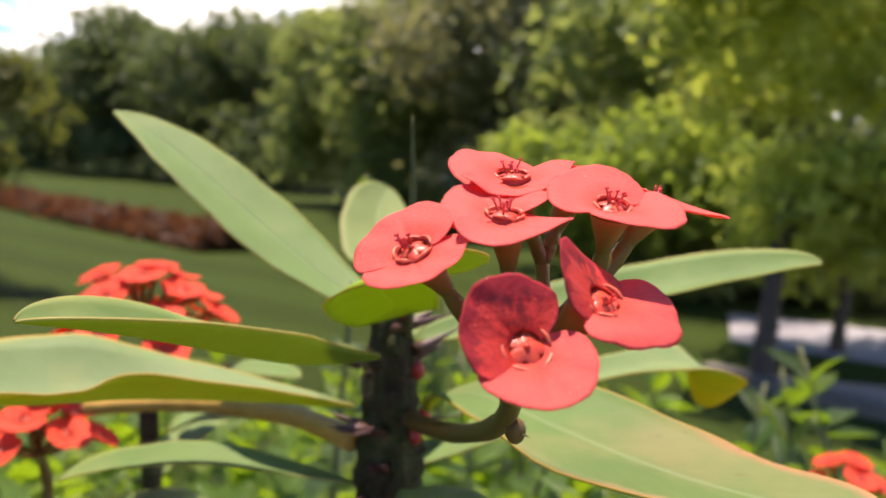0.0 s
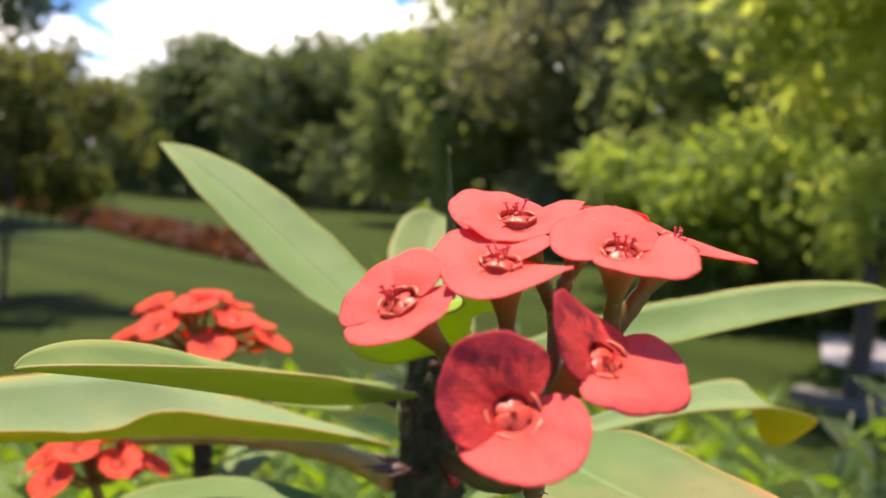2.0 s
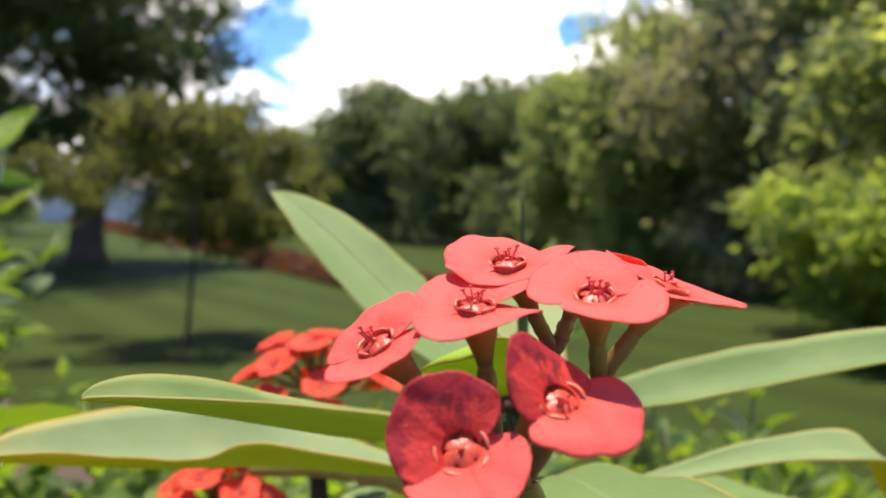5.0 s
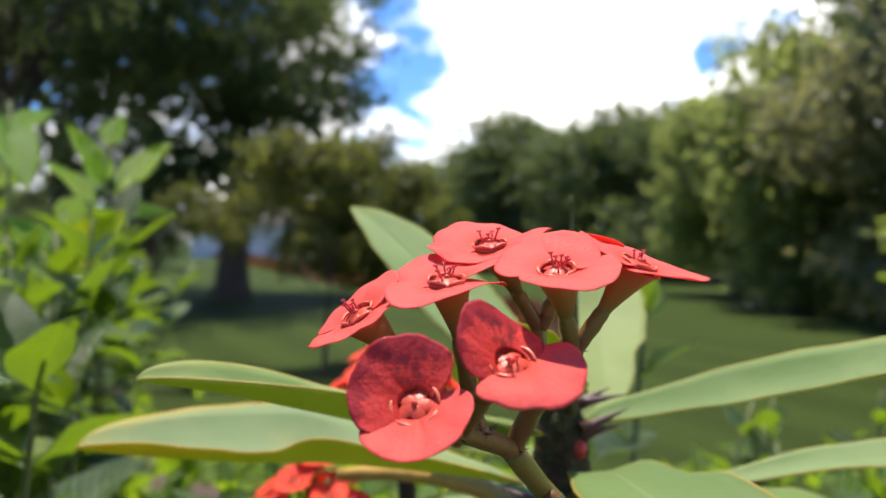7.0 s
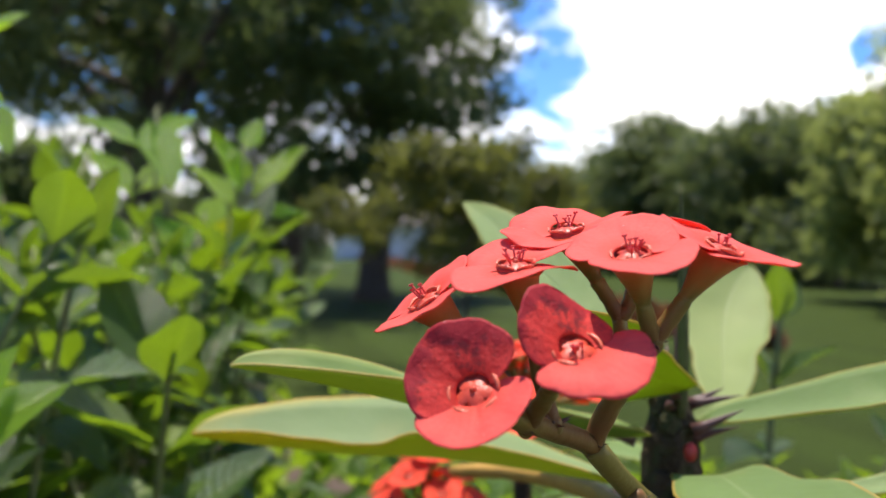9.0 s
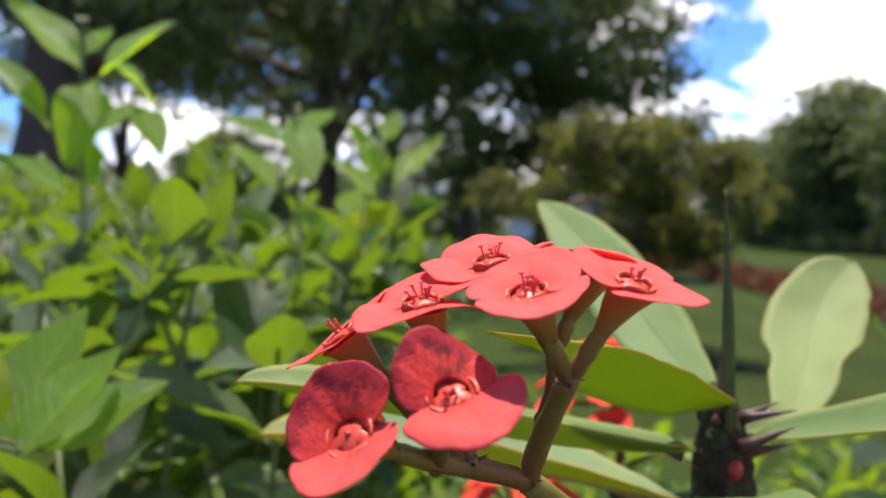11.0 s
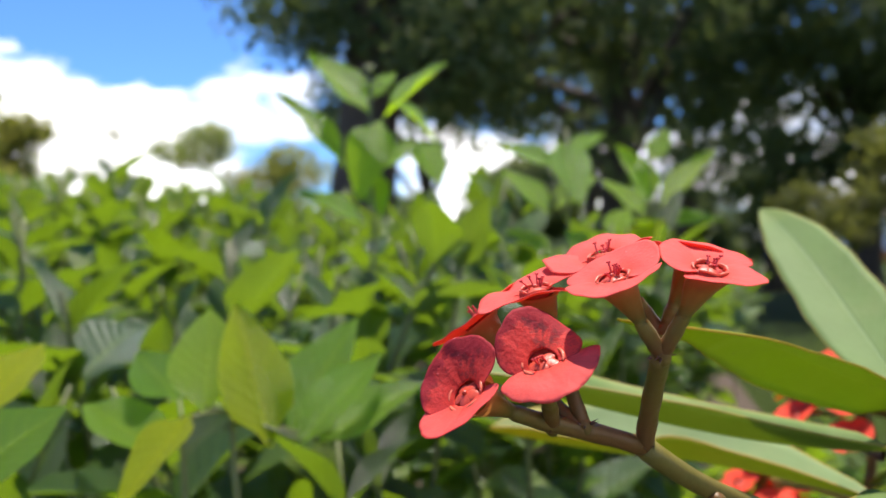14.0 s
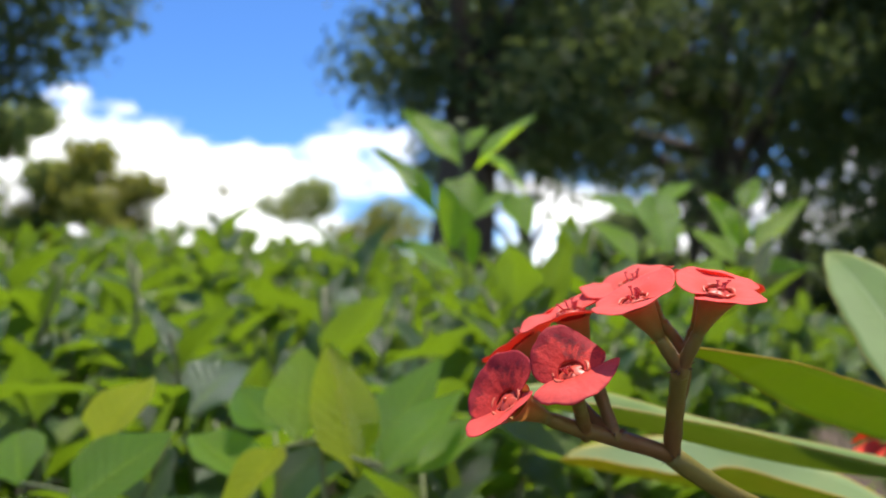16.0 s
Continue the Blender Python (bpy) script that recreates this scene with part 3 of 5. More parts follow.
def cone_piece(at, way, length, radius, sides=6, bend=0.0, seed=0):
    at, way = np.array(at, float), np.array(way, float)
    way /= np.linalg.norm(way)
    side = np.cross(way, (0.3, 0.5, 0.8))
    t = np.linspace(0, 1, 5)[:, None]
    line = at + way * t * length + side * bend * length * t ** 2
    return tube(line, radius * (1 - t[:, 0] ** 0.8 * 0.97), sides)


def ball_piece(at, axes, rings=7, sides=10):
    """An ellipsoid; axes: three vectors."""
    at, axes = np.array(at, float), np.array(axes, float)
    th = np.linspace(0.02, np.pi - 0.02, rings)
    ph = np.linspace(0, 2 * np.pi, sides, endpoint=False)
    d = np.stack([np.sin(th)[:, None] * np.cos(ph), np.sin(th)[:, None] * np.sin(ph), np.cos(th)[:, None] * np.ones(sides)], axis=2)
    v = (d.reshape(-1, 3) @ axes) + at
    faces = grid_faces(rings, sides, 0, False, True)
    faces.append(tuple(range(sides)))
    faces.append(tuple(range((rings - 1) * sides, rings * sides))[::-1])
    uv = np.stack([np.repeat(np.linspace(0, 1, rings), sides), np.tile(np.linspace(0, 1, sides), rings)], 1)
    return v, faces, uv


def scatter(pos, way, face, length, width, bend=0.25, seed=0, plain_leaf=False):
    """Verts, faces and map of many small pointed leaves: one folded, bent blade of 8 corners each."""
    pos, way, face = (np.asarray(a, float) for a in (pos, way, face))
    n = len(pos)
    way = way / (np.linalg.norm(way, axis=1, keepdims=True) + 1e-9)
    ac = np.cross(way, face)
    ac /= np.linalg.norm(ac, axis=1, keepdims=True) + 1e-9
    up = np.cross(ac, way)
    length, width = np.broadcast_to(length, (n,)), np.broadcast_to(width, (n,))
    prof = [(0.0, 0.0, 0.0, 0.5), (0.32, 0.46, 0.16, 1.0), (0.32, -0.46, 0.16, 0.0), (0.36, 0.0, 0.02, 0.5), (0.68, 0.40, 0.10, 1.0), (0.68, -0.40, 0.10, 0.0), (0.70, 0.0, -0.02, 0.5), (1.0, 0.0, 0.0, 0.5)]
    out, uvs = np.empty((n, 8, 3)), np.empty((n, 8, 2))
    for k, (a, b, c, d) in enumerate(prof):
        out[:, k] = pos + way * (a * length)[:, None] + ac * (b * width)[:, None] + up * (c * width - bend * length * a * a)[:, None]
        uvs[:, k] = (a, d)
    if plain_leaf:      # four corners, folded along the midrib
        keep = [0, 1, 2, 7]
        out, uvs = out[:, keep], uvs[:, keep]
        tri = np.array([(0, 3, 1), (0, 2, 3)])
        f = (np.arange(n)[:, None, None] * 4 + tri[None]).reshape(-1, 3)
        return out.reshape(-1, 3), [tuple(q) for q in f.tolist()], uvs.reshape(-1, 2)
    base = (np.arange(n) * 8)[:, None]
    tris = np.array([(0, 3, 1), (0, 2, 3), (4, 7, 6), (5, 6, 7)])
    quads = np.array([(1, 3, 6, 4), (3, 2, 5, 6)])
    f = [tuple(r) for r in (base[:, :, None] + tris[None]).reshape(-1, 3).tolist()] + [tuple(r) for r in (base[:, :, None] + quads[None]).reshape(-1, 4).tolist()]
    return out.reshape(-1, 3), f, uvs.reshape(-1, 2)


def heading(yaw, dist):
    """A place on the ground, by degrees to the left of +y and metres from the start."""
    return (-math.sin(radians(yaw)) * dist, math.cos(radians(yaw)) * dist, 0.0)


# ---- the ground ----
def ground_sheet():
    """Lawn out to the horizon, finer near the plants, with gentle waves."""
    r = np.concatenate([[0.01], np.geomspace(0.4, 1500, 46)])
    th = np.linspace(0, 2 * np.pi, 72, endpoint=False)
    x, y = np.outer(r, np.cos(th)), np.outer(r, np.sin(th))
    z = 0.05 * np.sin(x * 0.35 + 1) * np.sin(y * 0.3) * np.clip((r[:, None] - 2) / 6, 0, 1) * np.clip(60 / (r[:, None] + 1), 0, 1)
    v = np.stack([x, y, z], 2).reshape(-1, 3)
    f = grid_faces(len(r), 72, 0, False, True)
    me = mesh_of("ground", v, f, None, [M_LAWN])
    ob = new("ground", me)
    return tagged(ob, "mown green lawn with paler dry patches", "lawn", kind="structure")


ground_sheet()


def flat_strip(name, corners, z0, z1, mat, label, category):
    """A slab with the given outline, from z0 to z1."""
    n = len(corners)
    v = [(x, y, z0) for x, y in corners] + [(x, y, z1) for x, y in corners]
    f = [tuple(range(n, 2 * n))] + [(i, (i + 1) % n, n + (i + 1) % n, n + i) for i in range(n)]
    return tagged(new(name, mesh_of(name, v, f, None, [mat], None, False)), label, category, kind="structure")


flat_strip("planting_bed", [(-7.0, -2.5), (2.4, -2.5), (2.0, 1.6), (-0.9, 2.1), (-2.2, 2.9), (-7.2, 7.2)], -0.03, 0.012, M_SOIL, "dark bare soil under the shrubs of the bed", "soil")
flat_strip("path", [(1.22, 4.02), (4.4, 0.4), (7.6, 0.4), (1.52, 4.76)], -0.03, 0.018, M_PATH, "brownish bare earth path beside the lawn", "path")
flat_strip("pavement", [(1.53, 4.765), (7.6, 0.41), (8.6, 1.6), (1.80, 5.70)], -0.03, 0.04, M_PAVE, "pale sunlit paving along the path", "pavement")
flat_strip("kerb", [(1.14, 3.94), (4.30, 0.32), (4.39, 0.39), (1.21, 4.01)], -0.03, 0.07, M_KERB, "low dark kerb along the path", "kerb")


# ---- trees ----
def crown_piece(rng, blobs, n, leaf, flat=0.75, shell=0.55):
    """Leaves on and in a heap of overlapping clumps, each clump broken into sprays."""
    pos, face = [], []
    vol = np.array([b[3] ** 2 for b in blobs])
    for (x, y, z, r), share in zip(blobs, vol / vol.sum()):
        m = max(60, int(n * share))
        sprays = max(8, m // 26)
        d = rng.standard_normal((sprays, 3))
        d /= np.linalg.norm(d, axis=1, keepdims=True)
        rad = r * (shell + (1 - shell) * rng.random(sprays) ** 0.5) * (1 + 0.16 * rng.standard_normal(sprays))
        cen = np.array([x, y, z]) + d * rad[:, None] * np.array([1, 1, flat])
        k = rng.integers(0, sprays, m)
        p = cen[k] + rng.standard_normal((m, 3)) * np.array([1, 1, 0.6]) * (0.11 * r + leaf * 0.8)
        pos.append(p)
        face.append(d[k] * 0.7 + rng.standard_normal((m, 3)) * 0.55 + np.array([0, 0, 0.5]))
    pos, face = np.concatenate(pos), np.concatenate(face)
    way = rng.standard_normal(pos.shape) + np.array([0, 0, -0.35])
    size = leaf * rng.uniform(0.7, 1.35, len(pos))
    return scatter(pos, way, face, size, size * 0.72, 0.2, plain_leaf=True)


def tree(name, at, label, height, bole, radius, lean, blobs, leaves, leaf, mat, seed, limbs=6, flat=0.75, group="trees beyond the lawn", fork=0.45):
    """A tapering trunk that forks into limbs, and a crown of clumps (x, y, z, r) measured from the trunk's foot."""
    rng = np.random.default_rng(seed)
    ob = thing(name, at, label, "tree", group)
    top = np.array([lean[0], lean[1], height * fork + bole * 0.2])
    line = bezier([(0, 0, -0.05), (lean[0] * 0.2, lean[1] * 0.2, bole * 0.5), top], 10)
    rad = radius * (1.0 - 0.5 * np.linspace(0, 1, 10)) * (1 + 0.5 * np.exp(-np.linspace(0, 1, 10) * 14))
    part("trunk", tube_mesh("trunk", line, rad, M_BARK, 12, 0.05, seed), ob)
    for i in range(min(limbs, len(blobs))):
        b = np.array(blobs[i][:3])
        s = line[rng.integers(5, 9)]
        mid = (s + b) / 2 + rng.standard_normal(3) * 0.08 * np.linalg.norm(b - s) + np.array([0, 0, 0.08 * np.linalg.norm(b - s)])
        li = bezier([s, mid, b], 9)
        part("limb", tube_mesh("limb", li, radius * np.linspace(0.32, 0.07, 9), M_BARK, 8, 0.05, seed + i), ob)
    part("crown", joined("crown", [crown_piece(rng, blobs, leaves, leaf, flat)], [mat]), ob)
    return ob


def heap(rng, n, rx, ry, z0, z1, r):
    """n clumps spread through an upright oval from z0 to z1."""
    out = []
    hz = max(0.1, (z1 - z0) / 2 - 0.6 * r)
    for _ in range(n):
        k, a, s = rng.uniform(-1, 1), rng.uniform(0, 6.283), math.sqrt(rng.random())
        w = math.sqrt(1 - 0.8 * k * k)
        out.append((rx * w * s * math.cos(a), ry * w * s * math.sin(a), (z0 + z1) / 2 + k * hz, r * rng.uniform(0.7, 1.25)))
    return out


R = np.random.default_rng(7)
# dense dark trees at the far end of the lawn
for k, (yaw, d, h, w) in enumerate([(21.5, 33, 4.2, 2.2), (17.5, 29, 4.75, 2.5), (13.0, 26, 4.6, 2.3), (9.3, 23, 4.3, 2.0), (25.5, 40, 4.2, 2.2), (11, 31, 5.0, 2.8)]):
    tree("round_tree", heading(yaw, d), "dense dark green round-crowned tree behind the lawn", h, 1.2, 0.22, (0.2, 0.1),
         heap(R, 18, w, w, 0.1, h - 0.1, 1.05), 16000, 0.18, M_TREE_DARK, 20 + k)
# taller mixed trees nearer on the other side
for k, (yaw, d, h, w, mat, lab) in enumerate([
        (5.6, 16.5, 3.6, 0.9, M_TREE_MID, "tall green feathery tree beyond the lawn"),
        (1.8, 14.0, 3.8, 1.1, M_TREE_MID, "tall green leafy tree beyond the lawn"),
        (-3.2, 12.0, 6.6, 1.5, M_TREE_TAN, "tall tree with pale tan and green foliage"),
        (-8.5, 13.0, 7.2, 1.9, M_TREE_DARK, "tall shaded green tree behind the tan one"),
        (-14.0, 12.0, 7.0, 2.0, M_TREE_MID, "tall leafy green tree beside the path"),
        (-21.0, 11.0, 7.0, 2.2, M_TREE_MID, "tall leafy green tree behind the path"),
        (-29.0, 11.0, 7.0, 2.4, M_TREE_MID, "tall leafy green tree past the path"),
        (-2.5, 19.0, 7.5, 2.4, M_TREE_DARK, "tall dark tree closing the view"),
        (-11.0, 19.0, 8.5, 3.0, M_TREE_DARK, "tall dark tree behind the others")]):
    tree("tall_tree", heading(yaw, d), lab, h, 1.6, 0.14, (0.15, 0.1), heap(R, 20, w, w, 0.15, h, 0.72), 15000, 0.13, mat, 40 + k)
# bright slender trees beside the path
tree("slender_tree", (1.36, 3.81, 0), "slender tree with bright yellow-green leaves beside the path", 3.3, 1.0, 0.05, (0.1, 0.1),
     [(0.30 + x, 0.1 + y, z, r) for x, y, z, r in heap(R, 30, 0.62, 0.6, 0.40, 3.3, 0.28)], 15000, 0.062, M_TREE_LIGHT, 61, 2, group="trees beside the path", fork=0.2)
tree("slender_tree", (1.98, 4.55, 0), "thin-stemmed tree with bright green leaves beside the path", 3.2, 1.0, 0.035, (0.1, 0.0),
     heap(R, 22, 0.75, 0.6, 0.35, 3.3, 0.30), 9500, 0.062, M_TREE_LIGHT, 62, 2, group="trees beside the path", fork=0.2)
tree("bushy_tree", (1.26, 6.2, 0), "low bright green bushy tree at the lawn's edge", 1.6, 0.4, 0.05, (0.05, 0.0),
     heap(R, 12, 0.70, 0.6, 0.15, 1.35, 0.34), 12000, 0.07, M_TREE_BUSH, 63, 5, group="trees beside the path")
tree("bushy_tree", (2.0, 7.4, 0), "dark green bushy tree in the shade behind the path", 2.2, 0.4, 0.05, (0.05, 0.0),
     heap(R, 14, 1.3, 0.9, 0.3, 2.2, 0.45), 7000, 0.12, M_TREE_MID, 64, 5, group="trees beside the path")
for at, rx, h, sd in [((2.55, 6.55, 0), 0.9, 1.5, 65), ((3.9, 5.6, 0), 1.1, 1.7, 66), ((1.75, 6.5, 0), 0.55, 1.1, 67)]:
    tree("bushy_tree", at, "dark green rounded bush behind the paving", h, 0.3, 0.04, (0.05, 0.0),
         heap(np.random.default_rng(sd), 12, rx, 0.7, 0.05, h, 0.36), 5000, 0.11, M_TREE_MID, sd, 4, group="trees beside the path")
# the young tree on the lawn
tree("young_tree", (-3.19, 5.50, 0), "young olive-green tree with a thin bare trunk on the lawn", 1.8, 0.8, 0.019, (0.06, 0.05),
     heap(R, 34, 0.98, 0.85, 0.64, 1.62, 0.17), 9500, 0.055, M_TREE_OLIVE, 70, 7, group="trees on the lawn")
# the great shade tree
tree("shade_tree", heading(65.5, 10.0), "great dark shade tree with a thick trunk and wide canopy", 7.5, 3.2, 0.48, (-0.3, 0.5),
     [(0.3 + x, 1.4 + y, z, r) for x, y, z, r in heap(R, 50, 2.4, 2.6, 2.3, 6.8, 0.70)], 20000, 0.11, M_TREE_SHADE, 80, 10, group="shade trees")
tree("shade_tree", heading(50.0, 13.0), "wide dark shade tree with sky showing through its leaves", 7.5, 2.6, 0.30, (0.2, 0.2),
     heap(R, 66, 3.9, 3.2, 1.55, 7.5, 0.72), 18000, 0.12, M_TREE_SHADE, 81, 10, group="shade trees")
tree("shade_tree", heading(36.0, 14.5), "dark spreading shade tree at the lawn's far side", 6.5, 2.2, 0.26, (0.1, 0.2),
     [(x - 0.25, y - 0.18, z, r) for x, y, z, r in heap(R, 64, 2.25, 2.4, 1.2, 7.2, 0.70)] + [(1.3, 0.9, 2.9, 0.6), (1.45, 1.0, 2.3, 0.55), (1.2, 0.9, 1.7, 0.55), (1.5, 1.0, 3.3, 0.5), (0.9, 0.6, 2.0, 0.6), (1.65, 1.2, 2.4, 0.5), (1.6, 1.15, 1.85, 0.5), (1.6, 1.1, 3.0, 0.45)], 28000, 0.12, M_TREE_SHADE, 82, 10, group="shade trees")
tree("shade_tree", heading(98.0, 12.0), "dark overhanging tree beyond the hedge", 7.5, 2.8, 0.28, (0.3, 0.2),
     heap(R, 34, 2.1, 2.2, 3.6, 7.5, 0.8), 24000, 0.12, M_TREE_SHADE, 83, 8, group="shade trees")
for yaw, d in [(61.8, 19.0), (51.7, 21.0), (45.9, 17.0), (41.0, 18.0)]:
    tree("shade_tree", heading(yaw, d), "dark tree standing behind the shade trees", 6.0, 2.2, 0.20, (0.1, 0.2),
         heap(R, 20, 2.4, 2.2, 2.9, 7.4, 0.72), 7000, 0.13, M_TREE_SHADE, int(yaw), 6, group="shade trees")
# far trees past the hedge
for k, (yaw, d, h, w, z0, mat) in enumerate([(86.8, 25, 5.7, 1.9, 1.0, M_TREE_GOLD), (91.6, 27, 7.9, 2.3, 0.6, M_TREE_MID), (75.5, 42, 7.2, 2.0, 5.2, M_TREE_MID), (70.6, 36, 5.6, 1.7, 3.0, M_TREE_GOLD),
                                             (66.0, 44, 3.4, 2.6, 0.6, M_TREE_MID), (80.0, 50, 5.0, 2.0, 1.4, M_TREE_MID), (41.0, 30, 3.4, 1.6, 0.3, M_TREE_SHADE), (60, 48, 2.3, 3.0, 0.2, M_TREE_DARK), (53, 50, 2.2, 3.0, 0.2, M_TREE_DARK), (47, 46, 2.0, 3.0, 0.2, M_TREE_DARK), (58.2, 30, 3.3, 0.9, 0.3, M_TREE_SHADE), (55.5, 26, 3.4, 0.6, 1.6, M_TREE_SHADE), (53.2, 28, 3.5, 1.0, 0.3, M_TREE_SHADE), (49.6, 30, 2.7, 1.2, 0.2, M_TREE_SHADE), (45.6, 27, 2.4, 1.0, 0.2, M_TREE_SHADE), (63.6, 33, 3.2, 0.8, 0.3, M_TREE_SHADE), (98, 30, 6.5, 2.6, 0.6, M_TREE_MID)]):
    tree("distant_tree", heading(yaw, d), "distant tree with a rounded yellow-green crown" if mat in (M_TREE_OLIVE, M_TREE_GOLD) else "distant green tree with an open flat crown", h, 1.4, 0.16, (0.1, 0.1),
         heap(R, 22, w, w, z0, h, 0.52), 3600 if z0 > 2.5 else 14000 if d < 28 else 7500, 0.16, mat, 90 + k, 5, group="distant trees")


tree("bare_tree", heading(81.2, 34), "distant nearly leafless tree with thin grey twigs", 6.4, 2.4, 0.10, (0.1, 0.1),
     heap(np.random.default_rng(77), 16, 1.2, 1.2, 3.6, 6.4, 0.5), 900, 0.10, M_TREE_TAN, 77, 16, group="distant trees")


# the rust-red border along the lawn's far edge
def border():
    rng = np.random.default_rng(5)
    n = 26000
    s = 1.0 + rng.random(n) ** 1.6 * 64
    b = rng.uniform(-0.22, 0.22, n)
    way = np.array([-0.66, 0.75])
    side = np.array([0.75, 0.66])
    p = np.array([-1.2, 7.4]) + s[:, None] * way + b[:, None] * side
    z = (0.02 + 0.17 * rng.random(n)) * (1 + 0.010 * s) * (1 - 0.5 * (b / 0.22) ** 2)
    pos = np.column_stack([p, z])
    size = 0.11 * rng.uniform(0.7, 1.3, n) * (1 + 0.03 * s)
    me = joined("border_hedge", [scatter(pos, rng.standard_normal((n, 3)) + (0, 0, 0.4), rng.standard_normal((n, 3)) + (0, -0.4, 0.8), size, size * 0.6)], [M_RUST])
    tagged(new("border_hedge", me), "low rust-red leafy border along the lawn's edge", "border hedge", kind="stuff")


border()


def house(at, turn, w, d, h, label):
    ob = thing("house", at, label, "house")
    ob.matrix_basis = Matrix.Translation(at) @ pose(0, 0, 0, 0, 0, turn)

    def box(name, x0, x1, y0, y1, z0, z1, mat, parent=ob):
        v = [(x, y, z) for z in (z0, z1) for x, y in ((x0, y0), (x1, y0), (x1, y1), (x0, y1))]
        f = [(3, 2, 1, 0), (4, 5, 6, 7)] + [(i, (i + 1) % 4, 4 + (i + 1) % 4, 4 + i) for i in range(4)]
        return part(name, mesh_of(name, v, f, None, [mat], None, False), parent)
    box("wall", -w / 2, w / 2, -d / 2, d / 2, 0, h, M_WALL)
    v = [(-w / 2 - 0.4, -d / 2 - 0.4, h), (w / 2 + 0.4, -d / 2 - 0.4, h), (w / 2 + 0.4, d / 2 + 0.4, h), (-w / 2 - 0.4, d / 2 + 0.4, h), (-w / 2 - 0.4, 0, h + 1.1), (w / 2 + 0.4, 0, h + 1.1)]
    part("roof", mesh_of("roof", v, [(0, 1, 5, 4), (2, 3, 4, 5), (0, 4, 3), (1, 2, 5), (3, 2, 1, 0)], None, [M_ROOF], None, False), ob)
    k = max(2, int(w / 3.2))
    for i in range(k):
        x = -w / 2 + (i + 0.5) * w / k
        win = box("window", x - 0.55, x + 0.55, -d / 2 - 0.04, -d / 2 + 0.05, 0.95, 2.1, M_PANE)
        box("sill", x - 0.65, x + 0.65, -d / 2 - 0.12, -d / 2 + 0.02, 0.86, 0.945, M_WALL, win)
    return ob


house(heading(34.5, 52), 34.5, 7.0, 5.0, 1.9, "low white house far behind the lawn")


# ---- the leafy hedge ----
def hedge_leaf(name, bend, seed):
    """One pointed, glossy leaf of unit length along +y, upper side +z."""
    rng = np.random.default_rng(seed)
    nu, nv = 10, 5
    u = np.linspace(0, 1, nu)
    prof = np.sin(np.pi * u ** 0.82) ** 0.85 * (1 - 0.25 * u)
    prof = prof / prof.max()
    prof[0], prof[1] = 0.05, max(0.06, prof[1] * 0.55)
    prof[-1] = 0.01
    V = np.linspace(-1, 1, nv)
    g = np.empty((nu, nv, 3))
    for i in range(nu):
        for j in range(nv):
            w = 0.23 * prof[i]
            g[i, j] = (w * V[j], u[i], w * 0.45 * abs(V[j]) - bend * u[i] ** 2 + 0.018 * math.sin(u[i] * 12 + seed + 2 * (V[j] > 0)) * abs(V[j]))
    uv = np.stack(np.meshgrid(u, (V + 1) / 2, indexing="ij"), 2)
    verts = g.reshape(-1, 3)
    return verts, grid_faces(nu, nv, 0, True), uv.reshape(-1, 2)


LEAF_SHAPES = [hedge_leaf("leaf", b, s) for b, s in ((0.10, 1), (0.24, 2), (0.38, 3), (0.02, 4))]
LEAF_MESHES = [mesh_of("hedge_leaf", v, f, uv, [M_HEDGE]) for v, f, uv in LEAF_SHAPES]
YELLOW_MESH = mesh_of("yellow_leaf", *LEAF_SHAPES[0], [M_YELLOW])
YOUNG_MESHES = [mesh_of("young_leaf", v, f, uv, [M_YOUNG_LIT]) for v, f, uv in LEAF_SHAPES]


def sprig_plan(rng, height, pairs, size):
    """Stem line and leaf poses of one upright shoot, from its foot."""
    lean = rng.standard_normal(2) * 0.16 * height
    line = bezier([(0, 0, 0), (lean[0] * 0.2, lean[1] * 0.2, height * 0.5), (lean[0], lean[1], height)], 8)
    leaves, turn = [], rng.uniform(0, 360)
    for i in range(pairs):
        f = 0.30 + 0.70 * (i + 0.6) / pairs
        at = line[min(7, int(f * 7.01))]
        turn += 90 + rng.uniform(-18, 18)
        for half in (0, 180):
            up = (-14 + 72 * (f - 0.3) / 0.7) + rng.uniform(-24, 24)
            s = size * rng.uniform(0.75, 1.15) * (1.0 - 0.35 * max(0, f - 0.75) / 0.25)
            m = Matrix.Translation(at) @ pose(0, 0, 0, 0, 0, turn + half + rng.uniform(-14, 14)) @ pose(0, 0, 0, up, rng.uniform(-22, 22), 0) @ Matrix.Diagonal((s * rng.uniform(0.85, 1.15), s, s, 1))
            leaves.append((m, int(rng.integers(0, 4))))
    return line, leaves


def hedge_height(x, y):
    """Top of the hedge over the plan."""
    d = math.hypot(x - 0.2, y - 0.05)
    return 0.815 + 0.135 * min(2.4, max(0, d - 0.5)) + 0.05 * math.sin(x * 2.1 + 1) * math.sin(y * 2.6)


HA, HD1, HD2 = Vector((-0.17, 0.30)), Vector((-0.74, 0.67)), Vector((-0.67, -0.74))


